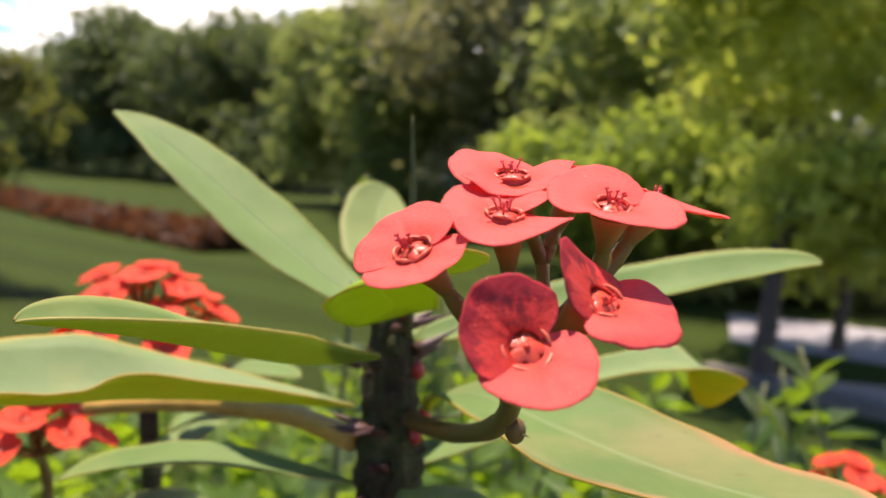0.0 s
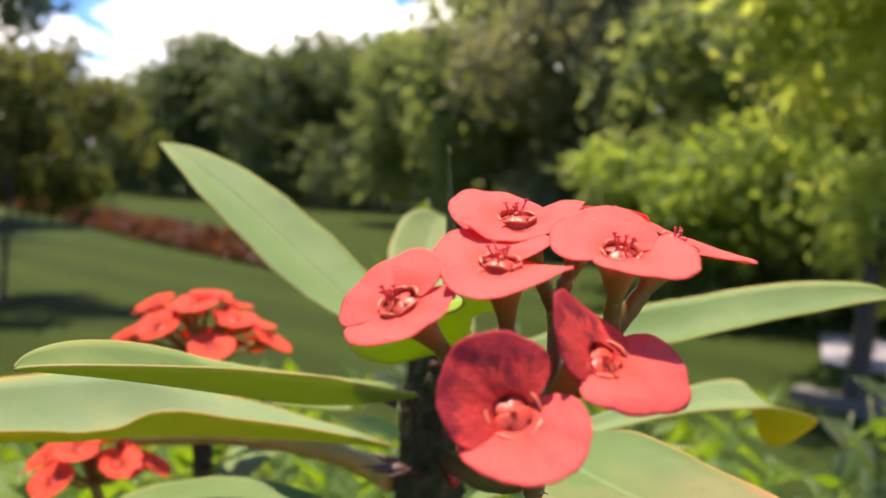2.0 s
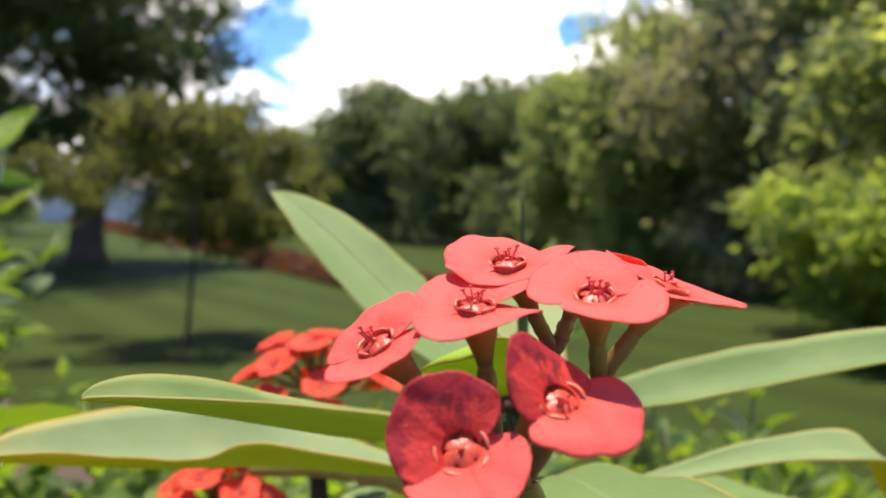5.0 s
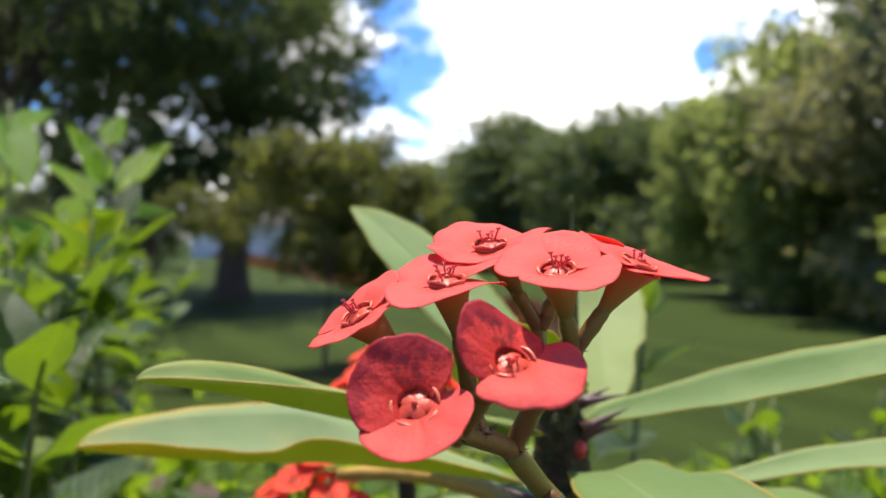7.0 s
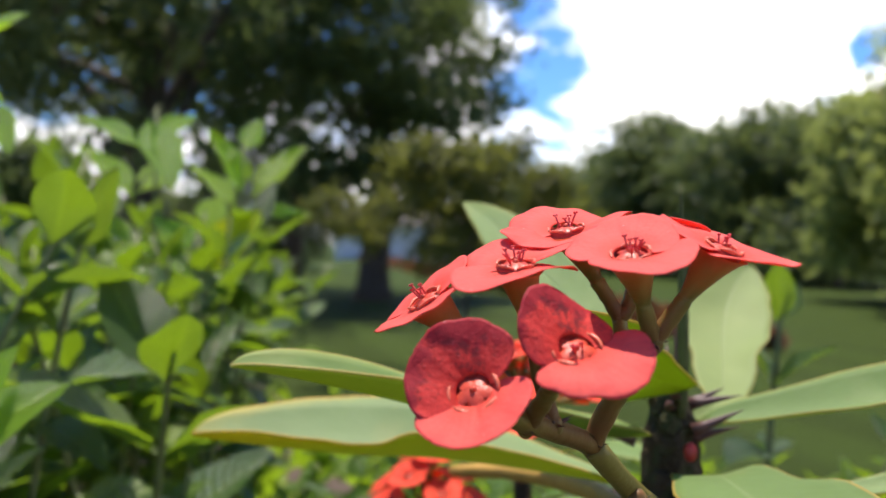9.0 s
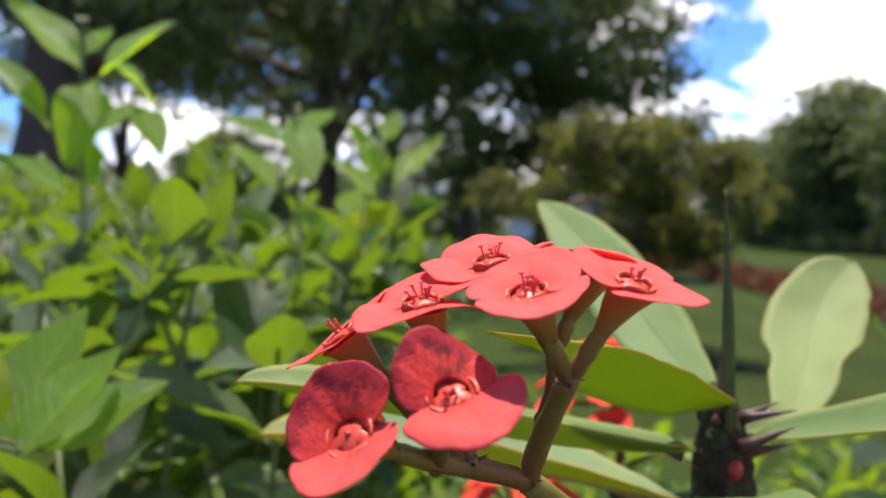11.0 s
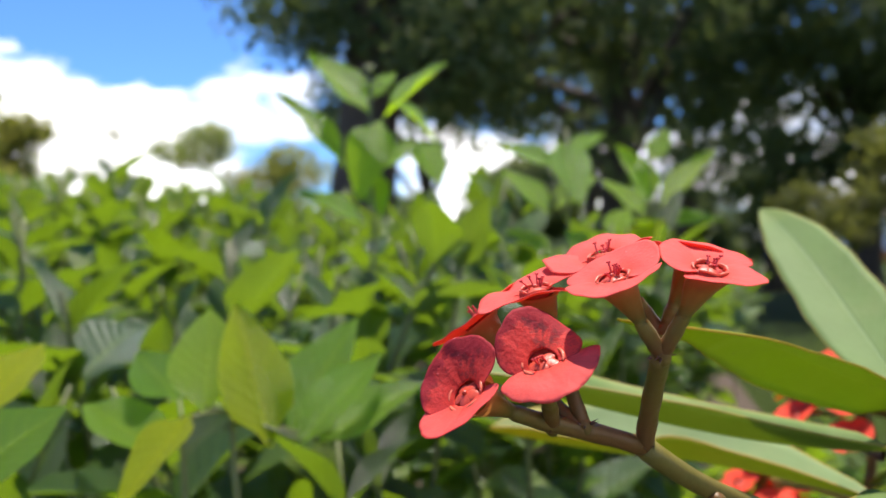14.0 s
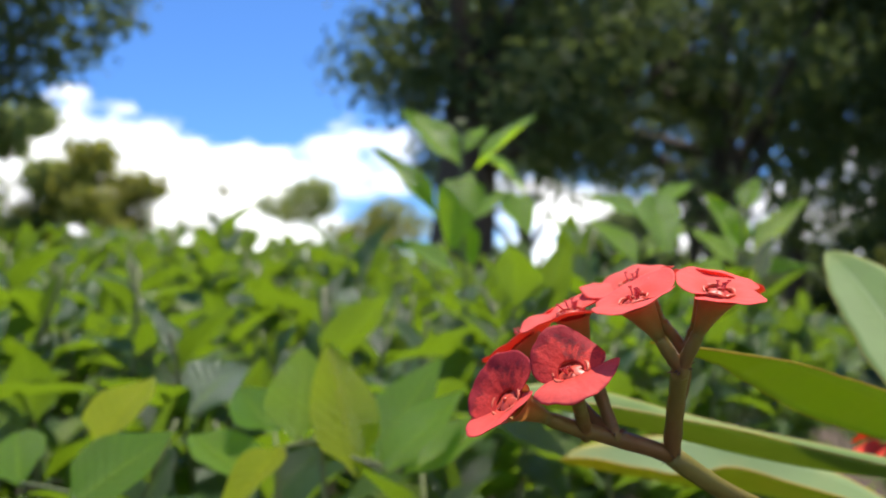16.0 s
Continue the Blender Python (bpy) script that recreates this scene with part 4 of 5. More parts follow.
def hedge():
    rng = np.random.default_rng(11)
    near = []
    verts, faces, uvs, stems, count = [], [], [], [], 0
    a = 0.0
    cells = []
    step = 0.085
    na, nb = int(6.5 / step), int(6.2 / step)
    for i in range(na):
        for j in range(-3, nb):
            aa, bb = (i + rng.random()) * step, (j + rng.random()) * step
            far = math.hypot(aa, bb)
            if far > 2.2 and rng.random() > (0.55 if far < 3.5 else 0.34):
                continue
            p = HA + HD1 * (aa + 0.05) + HD2 * bb
            if p.x < -0.27 and (p.y < 0.2 or math.degrees(math.atan2(-p.x, p.y)) > 40):
                cells.append((far, p.x, p.y))
    for far, x, y in cells:
        top = hedge_height(x, y) + rng.normal(0, 0.045) + (0.10 * rng.random() if rng.random() < 0.07 else 0.0)
        if math.hypot(x - 0.2, y - 0.05) < 0.72:
            top -= 0.07
        # the hedge sinks towards its end by the lawn
        away, turn = math.hypot(x - 0.2, y - 0.05), math.degrees(math.atan2(0.2 - x, y - 0.05))
        slope = float(np.interp(turn, [40, 58, 66, 76, 90], [-2.5, 0.0, 2.2, 4.4, 5.2]))
        if away > 0.6:
            top = min(top, 0.9 + away * math.tan(radians(slope)) + abs(rng.normal(0, 0.03)))
        h = rng.uniform(0.26, 0.40)
        near_by = math.hypot(x - 0.2, y - 0.05) < 1.0
        size = rng.uniform(0.078, 0.108) * (1.12 if near_by else 1.0 if far < 2.2 else 1.15)
        line, leaves = sprig_plan(rng, h, int(rng.integers(4, 6)), size)
        dc = math.hypot(x - 0.2, y - 0.05)
        # a bare hollow at the hedge's front
        if dc < 0.8 and 47 < turn < 65 and rng.random() < 0.6:
            continue
        if dc < 0.82 and len(near) < 46:
            near.append((x, y, top - h, line, leaves))
            continue
        for m, k in leaves:
            mm = np.array(Matrix.Translation((x, y, top - h)) @ m)
            v, f, uv = LEAF_SHAPES[k] if far < 2.4 else FAR_SHAPES[k]
            verts.append(v @ mm[:3, :3].T + mm[:3, 3])
            uvs.append(uv)
            faces.append(np.asarray(f) + count)
            count += len(v)
        stems.append(tube(line + np.array([x, y, top - h]), 0.0025, 4))
    me = mesh_of("hedge", np.concatenate(verts), np.concatenate(faces), np.concatenate(uvs), [M_HEDGE])
    tagged(new("hedge", me), "broad glossy green hedge with sunlit pointed leaves", "hedge", kind="stuff")
    tagged(new("hedge_twigs", joined("hedge_twigs", stems, [M_TWIG])), "thin green twigs inside the hedge", "twigs", kind="stuff")
    return near


def far_leaf(k):
    v, f, uv = hedge_leaf("far", (0.10, 0.24, 0.38, 0.02)[k], k)
    g = v.reshape(10, 5, 3)[[0, 2, 5, 7, 9]][:, [0, 2, 4]]
    w = uv.reshape(10, 5, 2)[[0, 2, 5, 7, 9]][:, [0, 2, 4]]
    return g.reshape(-1, 3), grid_faces(5, 3, 0, True), w.reshape(-1, 2)


FAR_SHAPES = [far_leaf(k) for k in range(4)]


def hedge_shoot(x, y, z, line, leaves, label="upright leafy shoot of the glossy green hedge", young=False):
    ob = thing("hedge_shoot", (x, y, z), label, "shoot", "shoots of the hedge")
    long = np.concatenate([[line[0] - np.array([0, 0, z])], line])
    part("stem", tube_mesh("stem", long, np.linspace(0.0045, 0.0016, len(long)), M_TWIG, 6), ob)
    for m, k in leaves:
        part("leaf", (YOUNG_MESHES if young else LEAF_MESHES)[k], ob, m)
    return ob


for spec in hedge():
    hedge_shoot(*spec)


def tall_shoot(x, y, top, height, pairs, size, seed, label, young=False):
    rngl = sprig_plan(np.random.default_rng(seed), height, pairs, size)
    return hedge_shoot(x, y, top - height, rngl[0], rngl[1], label, young)


def grown_shoot(foot, top, leaves, label, bud=False):
    """A shoot whose leaves (base, tip, width) are set one by one along an upright stem."""
    ob = thing("hedge_shoot", foot, label, "shoot", "shoots of the hedge")
    ft, tp = np.array(foot, float), np.array(top, float)
    line = bezier([ft, (ft * 0.4 + tp * 0.6) + np.array([0.008, 0.0, 0.0]), tp], 14)
    part("stem", tube_mesh("stem", line, np.linspace(0.005, 0.0018, 14), M_TWIG, 8), ob, None, "", foot)
    for i, (base, tip, width, *yellow) in enumerate(leaves):
        b, t = Vector(base), Vector(tip)
        y = (t - b).normalized()
        z = Vector((0.55, -0.25, 0.75 + 0.25 * (i % 2)))
        x = y.cross(z).normalized()
        z = x.cross(y)
        n = (t - b).length
        m = Matrix(((x.x, y.x, z.x, b.x), (x.y, y.y, z.y, b.y), (x.z, y.z, z.z, b.z), (0, 0, 0, 1))) @ Matrix.Diagonal((width / 0.46, n, n, 1))
        leaf = part("leaf", YELLOW_MESH if yellow else YOUNG_MESHES[(0, 3, 1)[i % 3]], ob, Matrix.Translation(-Vector(foot)) @ m)
        near = min(line, key=lambda q: (q[0] - base[0]) ** 2 + (q[1] - base[1]) ** 2 + (q[2] - 0.012 - base[2]) ** 2)
        part("leaf_stalk", tube_mesh("leaf_stalk", bezier([near, (near + np.array(base)) / 2 + np.array([0, 0, 0.003]), np.array(base) + np.array(y) * 0.003], 6), 0.0011, M_TWIG, 6), ob, None, "", foot)
    if bud:
        for k in range(5):
            part("bud", joined("bud", [ball_piece(tp + np.array([0.004 * math.cos(k * 1.3), 0.004 * math.sin(k * 1.3), 0.004 + 0.003 * (k % 2)]), np.eye(3) * 0.0042, 6, 8)], [M_TWIG]), ob, None, "pale round flower bud", foot)
    return ob


grown_shoot((-0.888, 0.520, 0.0), (-0.878, 0.547, 1.131), [
    ((-0.878, 0.545, 1.079), (-0.932, 0.489, 1.172), 0.049), ((-0.867, 0.557, 1.072), (-0.794, 0.611, 1.134), 0.050), ((-0.859, 0.551, 1.070), (-0.843, 0.504, 0.978), 0.060),
    ((-0.899, 0.518, 1.014), (-0.981, 0.462, 1.132), 0.034), ((-0.863, 0.605, 1.045), (-0.817, 0.608, 0.986), 0.042), ((-0.877, 0.577, 1.094), (-0.868, 0.644, 1.058), 0.038),
    ((-0.876, 0.548, 1.098), (-0.884, 0.586, 1.140), 0.026), ((-0.910, 0.551, 1.003), (-0.906, 0.633, 1.054), 0.042), ((-0.900, 0.546, 1.009), (-0.882, 0.564, 0.955), 0.040),
    ((-0.902, 0.541, 0.942), (-0.922, 0.461, 0.994), 0.045)], "tall budding shoot with broad leaves rising above the hedge", True)
grown_shoot((-0.820, 0.765, 0.0), (-0.807, 0.794, 1.058), [
    ((-0.817, 0.780, 1.007), (-0.868, 0.724, 1.049), 0.036), ((-0.813, 0.786, 1.043), (-0.769, 0.786, 0.955), 0.056), ((-0.806, 0.792, 1.018), (-0.797, 0.850, 1.065), 0.030),
    ((-0.822, 0.772, 0.946), (-0.880, 0.740, 1.018), 0.042), ((-0.835, 0.787, 0.954), (-0.820, 0.852, 0.999), 0.038), ((-0.819, 0.772, 0.888), (-0.841, 0.720, 0.939), 0.040),
    ((-0.819, 0.773, 0.902), (-0.774, 0.791, 0.873), 0.040)], "leafy shoot at the hedge's edge against the lawn")
grown_shoot((-0.772, 0.880, 0.0), (-0.765, 0.900, 1.019), [
    ((-0.763, 0.899, 0.955), (-0.777, 0.858, 1.039), 0.050), ((-0.757, 0.905, 0.951), (-0.731, 0.983, 1.027), 0.038),
    ((-0.765, 0.896, 0.922), (-0.706, 0.962, 0.946), 0.034), ((-0.770, 0.891, 0.937), (-0.823, 0.864, 0.999), 0.038), ((-0.765, 0.899, 1.011), (-0.765, 0.932, 1.058), 0.030)], "slim leafy shoot at the end of the hedge")
grown_shoot((-0.735, 0.780, 0.0), (-0.725, 0.795, 0.930), [
    ((-0.720, 0.793, 0.863), (-0.669, 0.823, 0.934), 0.055, True), ((-0.728, 0.790, 0.880), (-0.790, 0.770, 0.925), 0.045), ((-0.730, 0.790, 0.840), (-0.700, 0.730, 0.880), 0.045), ((-0.726, 0.795, 0.910), (-0.745, 0.840, 0.955), 0.036)], "broad-leaved shoot low at the hedge's end")
grown_shoot((-0.340, 0.215, 0.0), (-0.338, 0.200, 0.815), [
    ((-0.319, 0.216, 0.797), (-0.352, 0.209, 0.880), 0.040, True), ((-0.340, 0.186, 0.817), (-0.372, 0.200, 0.874), 0.042), ((-0.335, 0.232, 0.799), (-0.350, 0.281, 0.872), 0.036),
    ((-0.310, 0.229, 0.798), (-0.311, 0.282, 0.849), 0.030), ((-0.324, 0.244, 0.795), (-0.298, 0.301, 0.827), 0.032), ((-0.322, 0.175, 0.820), (-0.282, 0.127, 0.791), 0.024, True)], "pale young shoot with broad yellow-green leaves at the hedge's front")
grown_shoot((-0.350, 0.175, 0.0), (-0.362, 0.178, 0.812), [
    ((-0.378, 0.182, 0.819), (-0.426, 0.166, 0.850), 0.036), ((-0.353, 0.166, 0.794), (-0.434, 0.135, 0.819), 0.036)], "leafy shoot at the hedge's front")
grown_shoot((-0.300, 0.065, 0.0), (-0.302, 0.064, 0.806), [
    ((-0.296, 0.058, 0.802), (-0.300, 0.108, 0.838), 0.044), ((-0.353, 0.073, 0.824), (-0.400, 0.110, 0.864), 0.036, True), ((-0.360, 0.035, 0.805), (-0.416, 0.028, 0.841), 0.036)], "front shoot of the hedge with wide bright leaves")
for k, (x, y, top, h, pairs, size) in enumerate([(-0.98, 0.68, 0.97, 0.36, 5, 0.115), (-0.70, 0.66, 0.88, 0.34, 5, 0.11), (-0.60, 0.56, 0.86, 0.34, 5, 0.10), (-0.90, 0.74, 1.00, 0.34, 4, 0.10), (-0.74, 0.85, 0.95, 0.32, 4, 0.10), (-0.82, 0.62, 1.00, 0.34, 4, 0.105), (-0.66, 0.74, 0.92, 0.32, 4, 0.10), (-0.97, 0.88, 1.00, 0.34, 4, 0.105), (-1.25, 0.55, 1.03, 0.34, 5, 0.11), (-1.45, 0.35, 1.10, 0.36, 5, 0.11)]):
    tall_shoot(x, y, top, h, pairs, size, 200 + k, "tall leafy shoot rising above the hedge" if top > 1.04 else "leafy shoot at the hedge's edge")
for k, (x, y, top) in enumerate([(0.395, 0.942, 0.70), (0.455, 0.944, 0.715), (0.34, 1.02, 0.66), (0.50, 1.02, 0.68)]):
    tall_shoot(x, y, top, 0.3, 5, 0.078, 260 + k, "low bright green shoot beside the flowering plant")
M_ORANGE = plain("orange_bud", (0.75, 0.22, 0.06), 0.5, 300, 0.2)
grown_shoot((-1.116, 0.345, 0.0), (-1.116, 0.345, 0.835), [((-1.116, 0.340, 0.80), (-1.14, 0.29, 0.84), 0.04), ((-1.116, 0.350, 0.80), (-1.10, 0.41, 0.83), 0.04)], "hedge shoot that carries one small orange flower")
fl = thing("orange_flower", (-1.116, 0.345, 0.84), "small orange flower on the hedge", "flower")
for k in range(5):
    a = k * 1.2566
    part("petal", joined("petal", [ball_piece((0.007 * math.cos(a), 0.007 * math.sin(a), 0.006), [(0.007 * math.cos(a), 0.007 * math.sin(a), 0.003), (-0.005 * math.sin(a), 0.005 * math.cos(a), 0), (0, 0, 0.0015)], 6, 8)], [M_ORANGE]), fl)
part("calyx", joined("calyx", [ball_piece((0, 0, 0), np.eye(3) * 0.006, 6, 8)], [M_TWIG]), fl)


tall_shoot(-0.08, 0.74, 0.885, 0.34, 5, 0.075, 240, "small leafy shoot behind the flowering plant")
for k, (x, y, top) in enumerate([(-0.054, 0.933, 0.742), (0.001, 0.990, 0.748), (0.078, 0.890, 0.735), (-0.028, 0.988, 0.720), (0.109, 1.094, 0.745), (0.047, 0.840, 0.725)]):
    tall_shoot(x, y, top, 0.28, 5, 0.062, 280 + k, "green sprig in front of the lawn")


def low_shrubs():
    """Low leafy ground shrubs behind the flowering plant."""
    rng = np.random.default_rng(23)
    verts, faces, uvs, count = [], [], [], 0
    for _ in range(1500):
        x, y = rng.uniform(-1.5, 1.75), rng.uniform(-0.9, 1.75)
        left = x < -0.24 and (y < 0.62 or y < -0.95 * x)
        if not left and (y < 0.50 or y > 1.75 - 0.25 * abs(x)):
            continue
        top = 0.62 - 0.09 * max(0, y - 0.5) + rng.normal(0, 0.045)
        if left:
            top = 0.64 + rng.normal(0, 0.06)
        elif y < 0.62:
            top = min(top, 0.60)
        if x > 0.27 * y:
            top -= 0.13
        h = rng.uniform(0.2, 0.3)
        line, leaves = sprig_plan(rng, h, 4, rng.uniform(0.055, 0.085))
        for m, k in leaves:
            mm = np.array(Matrix.Translation((x, y, top - h)) @ m)
            v, f, uv = LEAF_SHAPES[k]
            verts.append(v @ mm[:3, :3].T + mm[:3, 3])
            uvs.append(uv)
            faces.append(np.asarray(f) + count)
            count += len(v)
    me = mesh_of("low_shrubs", np.concatenate(verts), np.concatenate(faces), np.concatenate(uvs), [M_LOW])
    tagged(new("low_shrubs", me), "low green leafy shrubs below the flowering plant", "shrubs", kind="stuff")


low_shrubs()


# ---- the flowering plant ----
def bract(name, back, shape, mats, seed, z0=0.0):
    """One of the two rounded bracts of a flower, in the flower's own axes: +y towards the back bract, +z up out of the cup.
    shape: length, half width, lift, sway, curl, saddle, twist, spin, lopsidedness, peak, bow."""
    rng = np.random.default_rng(seed)
    L, W, lift, sway, curl, saddle, twist, spin, lop, peak, bow = shape
    nu, nv, p = 16, 73, 2.3
    ph = np.radians(np.linspace(-112, 112, nv))
    deg = np.abs(np.degrees(ph))
    Rr = (np.abs(np.cos(ph) / L) ** p + np.abs(np.sin(ph) / W) ** p) ** (-1 / p)
    Rr = np.where(deg > 90, W, Rr) * (1 - 0.62 * (np.clip(deg - 66, 0, None) / 40) ** 2.4)
    Rr = Rr * (1 + lop * np.sin(ph) + peak * np.exp(-(np.degrees(ph) / 22) ** 2))
    Rr = Rr * (1 + 0.008 * np.sin(ph * 9 + rng.uniform(0, 6)) + 0.010 * np.sin(ph * 4 + rng.uniform(0, 6)) + 0.004 * np.sin(ph * 23 + rng.uniform(0, 6)) + 0.003 * np.sin(ph * 41 + rng.uniform(0, 6)))
    s = np.linspace(0, 1, nu)[:, None]
    r = 0.0030 + (Rr[None, :] - 0.0030) * s
    x, y = r * np.sin(ph), r * np.cos(ph)
    q = r / L
    z = z0 + lift * np.clip(y, -0.002, None) + sway * x + (curl * (x * x + y * y) + saddle * x * x + twist * x * y) / L + bow * x ** 3 / L ** 2
    z = z + 0.010 * L * np.sin(ph * 2.5 + rng.uniform(0, 6)) * q ** 2 + 0.010 * L * np.sin(ph * 11 + rng.uniform(0, 6)) * q ** 4
    z = z - 0.0007 * np.exp(-(r / 0.0050) ** 2)
    z = z + 0.016 * L * np.sin(x / L * 4.6 + rng.uniform(0, 6)) * np.sin(y / L * 3.9 + rng.uniform(0, 6)) + 0.012 * L * np.sin(x / L * 9.5 + rng.uniform(0, 6)) * np.sin(y / L * 8.0 + rng.uniform(0, 6))
    z = z - 0.03 * L * np.exp(-(np.degrees(ph) / 7) ** 2) * q * (1 - q) * 2
    a = spin + (0 if back else math.pi)
    g = np.stack([x * math.cos(a) - y * math.sin(a), x * math.sin(a) + y * math.cos(a), z], 2)
    uv = np.stack([np.broadcast_to(s, r.shape), np.broadcast_to(np.linspace(0, 1, nv)[None], r.shape)], 2)
    return slab(name, g, 0.00017, uv, mats)


def lathe(profile, sides=18):
    pts = np.array(profile, float)
    th = np.linspace(0, 2 * np.pi, sides, endpoint=False)
    v = np.stack([pts[:, :1] * np.cos(th), pts[:, :1] * np.sin(th), np.repeat(pts[:, 1:], sides, 1)], 2).reshape(-1, 3)
    n = len(pts)
    f = grid_faces(n, sides, 0, True, True)
    f.append(tuple(range(sides)))
    uv = np.stack([np.repeat(np.linspace(0, 1, n), sides), np.tile(np.linspace(0, 1, sides), n)], 1)
    return v, f, uv


def flower(plant, home, c, v, u, front, back, mats, open_face, seed, k=1.0, cup=0.0105, label="", toward=None):
    """A flower: a cup that carries two bracts, a ring with five glands and a tuft of stamens.
    c: middle of the ring; v: to the side; u: from the front bract to the back one."""
    rng = np.random.default_rng(seed)
    v, u = Vector(v).normalized(), Vector(u)
    u = (u - v * u.dot(v)).normalized()
    w = v.cross(u)
    c = Vector(c) - w * 0.0009
    m = Matrix(((v.x, u.x, w.x, c.x), (v.y, u.y, w.y, c.y), (v.z, u.z, w.z, c.z), (0, 0, 0, 1)))
    d = (m.inverted() @ Vector(toward)).normalized() if toward is not None else Vector((0, 0, -1))
    lean = Vector((d.x, d.y, 0)) / max(0.62, -d.z)
    prof = [(0.0015, -cup), (0.0017, -cup * 0.88), (0.0024, -cup * 0.66), (0.0035, -cup * 0.38), (0.0045, -0.0019), (0.0056, -0.0009)]
    cv, cf, cuv = lathe([(a * k, b) for a, b in prof])
    cv[:, :2] += -cv[:, 2:] * np.array([lean.x, lean.y]) * np.clip(-cv[:, 2:] / 0.004, 0, 1)
    body = part("flower", joined("flower_cup", [(cv, cf, cuv)], [M_CUP]), plant, m, label, home)
    part("bract", bract("bract", False, front, (mats[0],), seed + 1, -0.0001), body)
    part("bract", bract("bract", True, back, (mats[1],), seed + 2, 0.0006), body)
    ring = [(0.0039, -0.0012), (0.0041, -0.0003), (0.0039, 0.0002), (0.0036, 0.0001), (0.0031, -0.0006), (0.0012, -0.0008), (0.0002, -0.0007)]
    part("nectar_ring", joined("nectar_ring", [lathe([(a * k, b) for a, b in ring], 30)], [M_RING]), body)
    for i in range(5):
        # a gland is a short rolled lip along the ring; the lobes inside close to a low dome
        a = 2 * math.pi * (i + 0.25) / 5 + rng.uniform(-0.08, 0.08)
        arc = a + np.linspace(-0.53, 0.53, 11) * rng.uniform(0.9, 1.05)
        lift = 0.0002 + 0.0003 * np.sin(np.linspace(0, math.pi, 11)) + rng.uniform(-0.0001, 0.0002)
        lip = np.stack([np.cos(arc) * 0.0038 * k, np.sin(arc) * 0.0038 * k, lift], 1)
        part("gland", joined("gland", [tube(lip, 0.00036 * k * np.sin(np.linspace(0.35, math.pi - 0.35, 11)) ** 0.6, 8)], [M_GLAND]), body)
        b = a + math.pi / 5
        d2, s2 = np.array([math.cos(b), math.sin(b), 0]), np.array([-math.sin(b), math.cos(b), 0])
        me = joined("inner_lobe", [ball_piece(d2 * 0.0017 * k + np.array([0, 0, 0.0001]), [s2 * 0.00125 * k + d2 * 0.0001, d2 * 0.0017 * k + np.array([0, 0, -0.0005]), np.array([0, 0, 0.00032]) + d2 * 0.0002], 9, 14)], [M_GLAND_RED])
        part("inner_lobe", me, body)
    part("pistil", joined("pistil", [ball_piece((0, 0, 0.0007), [(0.0006, 0, 0), (0, 0.0006, 0), (0, 0, 0.0006)])], [M_GLAND_RED]), body)
    for i in range(open_face):
        a, t = rng.uniform(0, 6.28), rng.uniform(0.1, 0.45)
        way = np.array([math.cos(a) * t, math.sin(a) * t, 1.0])
        foot = np.array([math.cos(a) * 0.0008, math.sin(a) * 0.0008, -0.0005])
        ln = rng.uniform(0.0018, 0.0036)
        line = bezier([foot, foot + way * ln * 0.5, foot + way * ln + rng.normal(0, 0.0004, 3)], 5)
        pcs = [tube(line, 0.00021, 6)]
        for o in (-1, 1):
            pcs.append(ball_piece(line[-1] + np.array([o * 0.00025, 0, 0.0001]), np.eye(3) * 0.00026, 5, 6))
        part("stamen", joined("stamen", pcs, [M_STAMEN]), body)
    return body, m @ Vector((lean.x * cup, lean.y * cup, -cup)) * 1.0, m @ (Vector((lean.x, lean.y, -1)) * (cup + 0.003))


HOME = (-0.021, 0.347, 0.0)
plant = thing("crown_of_thorns", HOME, "red-flowered crown of thorns with a thick spiny stem and long leaves", "flowering plant")
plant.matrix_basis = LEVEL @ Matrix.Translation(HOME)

# thick ribbed stem and its thorns
stem_line = bezier([(-0.030, 0.352, -0.04), (-0.034, 0.352, 0.45), (-0.021, 0.345, 0.70), (-0.019, 0.342, 0.850)], 40)
stem_r = np.interp(np.linspace(0, 1, 40), [0, 0.6, 0.85, 0.96, 1], [0.0145, 0.0128, 0.0118, 0.0088, 0.004])
fine = bezier([(-0.030, 0.352, -0.04), (-0.034, 0.352, 0.45), (-0.021, 0.345, 0.70), (-0.019, 0.342, 0.850)], 170)
stem = part("stem", tube_mesh("stem", fine, np.interp(np.linspace(0, 1, 170), np.linspace(0, 1, 40), stem_r), M_STEM, 26, 0.085, 3, 7), plant, None, "", HOME)
rs = np.random.default_rng(31)
for i in range(110):
    f = 39 - (i % 55) * 0.55 - rs.random()
    k = int(max(4, f))
    a = rs.uniform(0, 6.28)
    d = np.array([math.cos(a), math.sin(a), rs.uniform(0.1, 0.6)])
    at = stem_line[k] + d * np.array([1, 1, 0]) * stem_r[k] * 0.9
    part("thorn", joined("thorn", [cone_piece(at, d, rs.uniform(0.009, 0.019), 0.0026, 6, rs.uniform(-0.1, 0.1))], [M_THORN]), stem)
# knobs of old leaf scars
for i in range(34):
    k = 38 - i % 17
    a = rs.uniform(0, 6.28)
    d = np.array([math.cos(a), math.sin(a), 0])
    r = rs.uniform(0.0028, 0.0048)
    part("leaf_scar", joined("leaf_scar", [ball_piece(stem_line[k] + d * stem_r[k] * 0.92 + np.array([0, 0, rs.uniform(-0.008, 0.008)]), [np.array([-d[1], d[0], 0]) * r, d * r * 0.7, (0, 0, r * 1.2)], 7, 10)], [M_STEM]), stem)
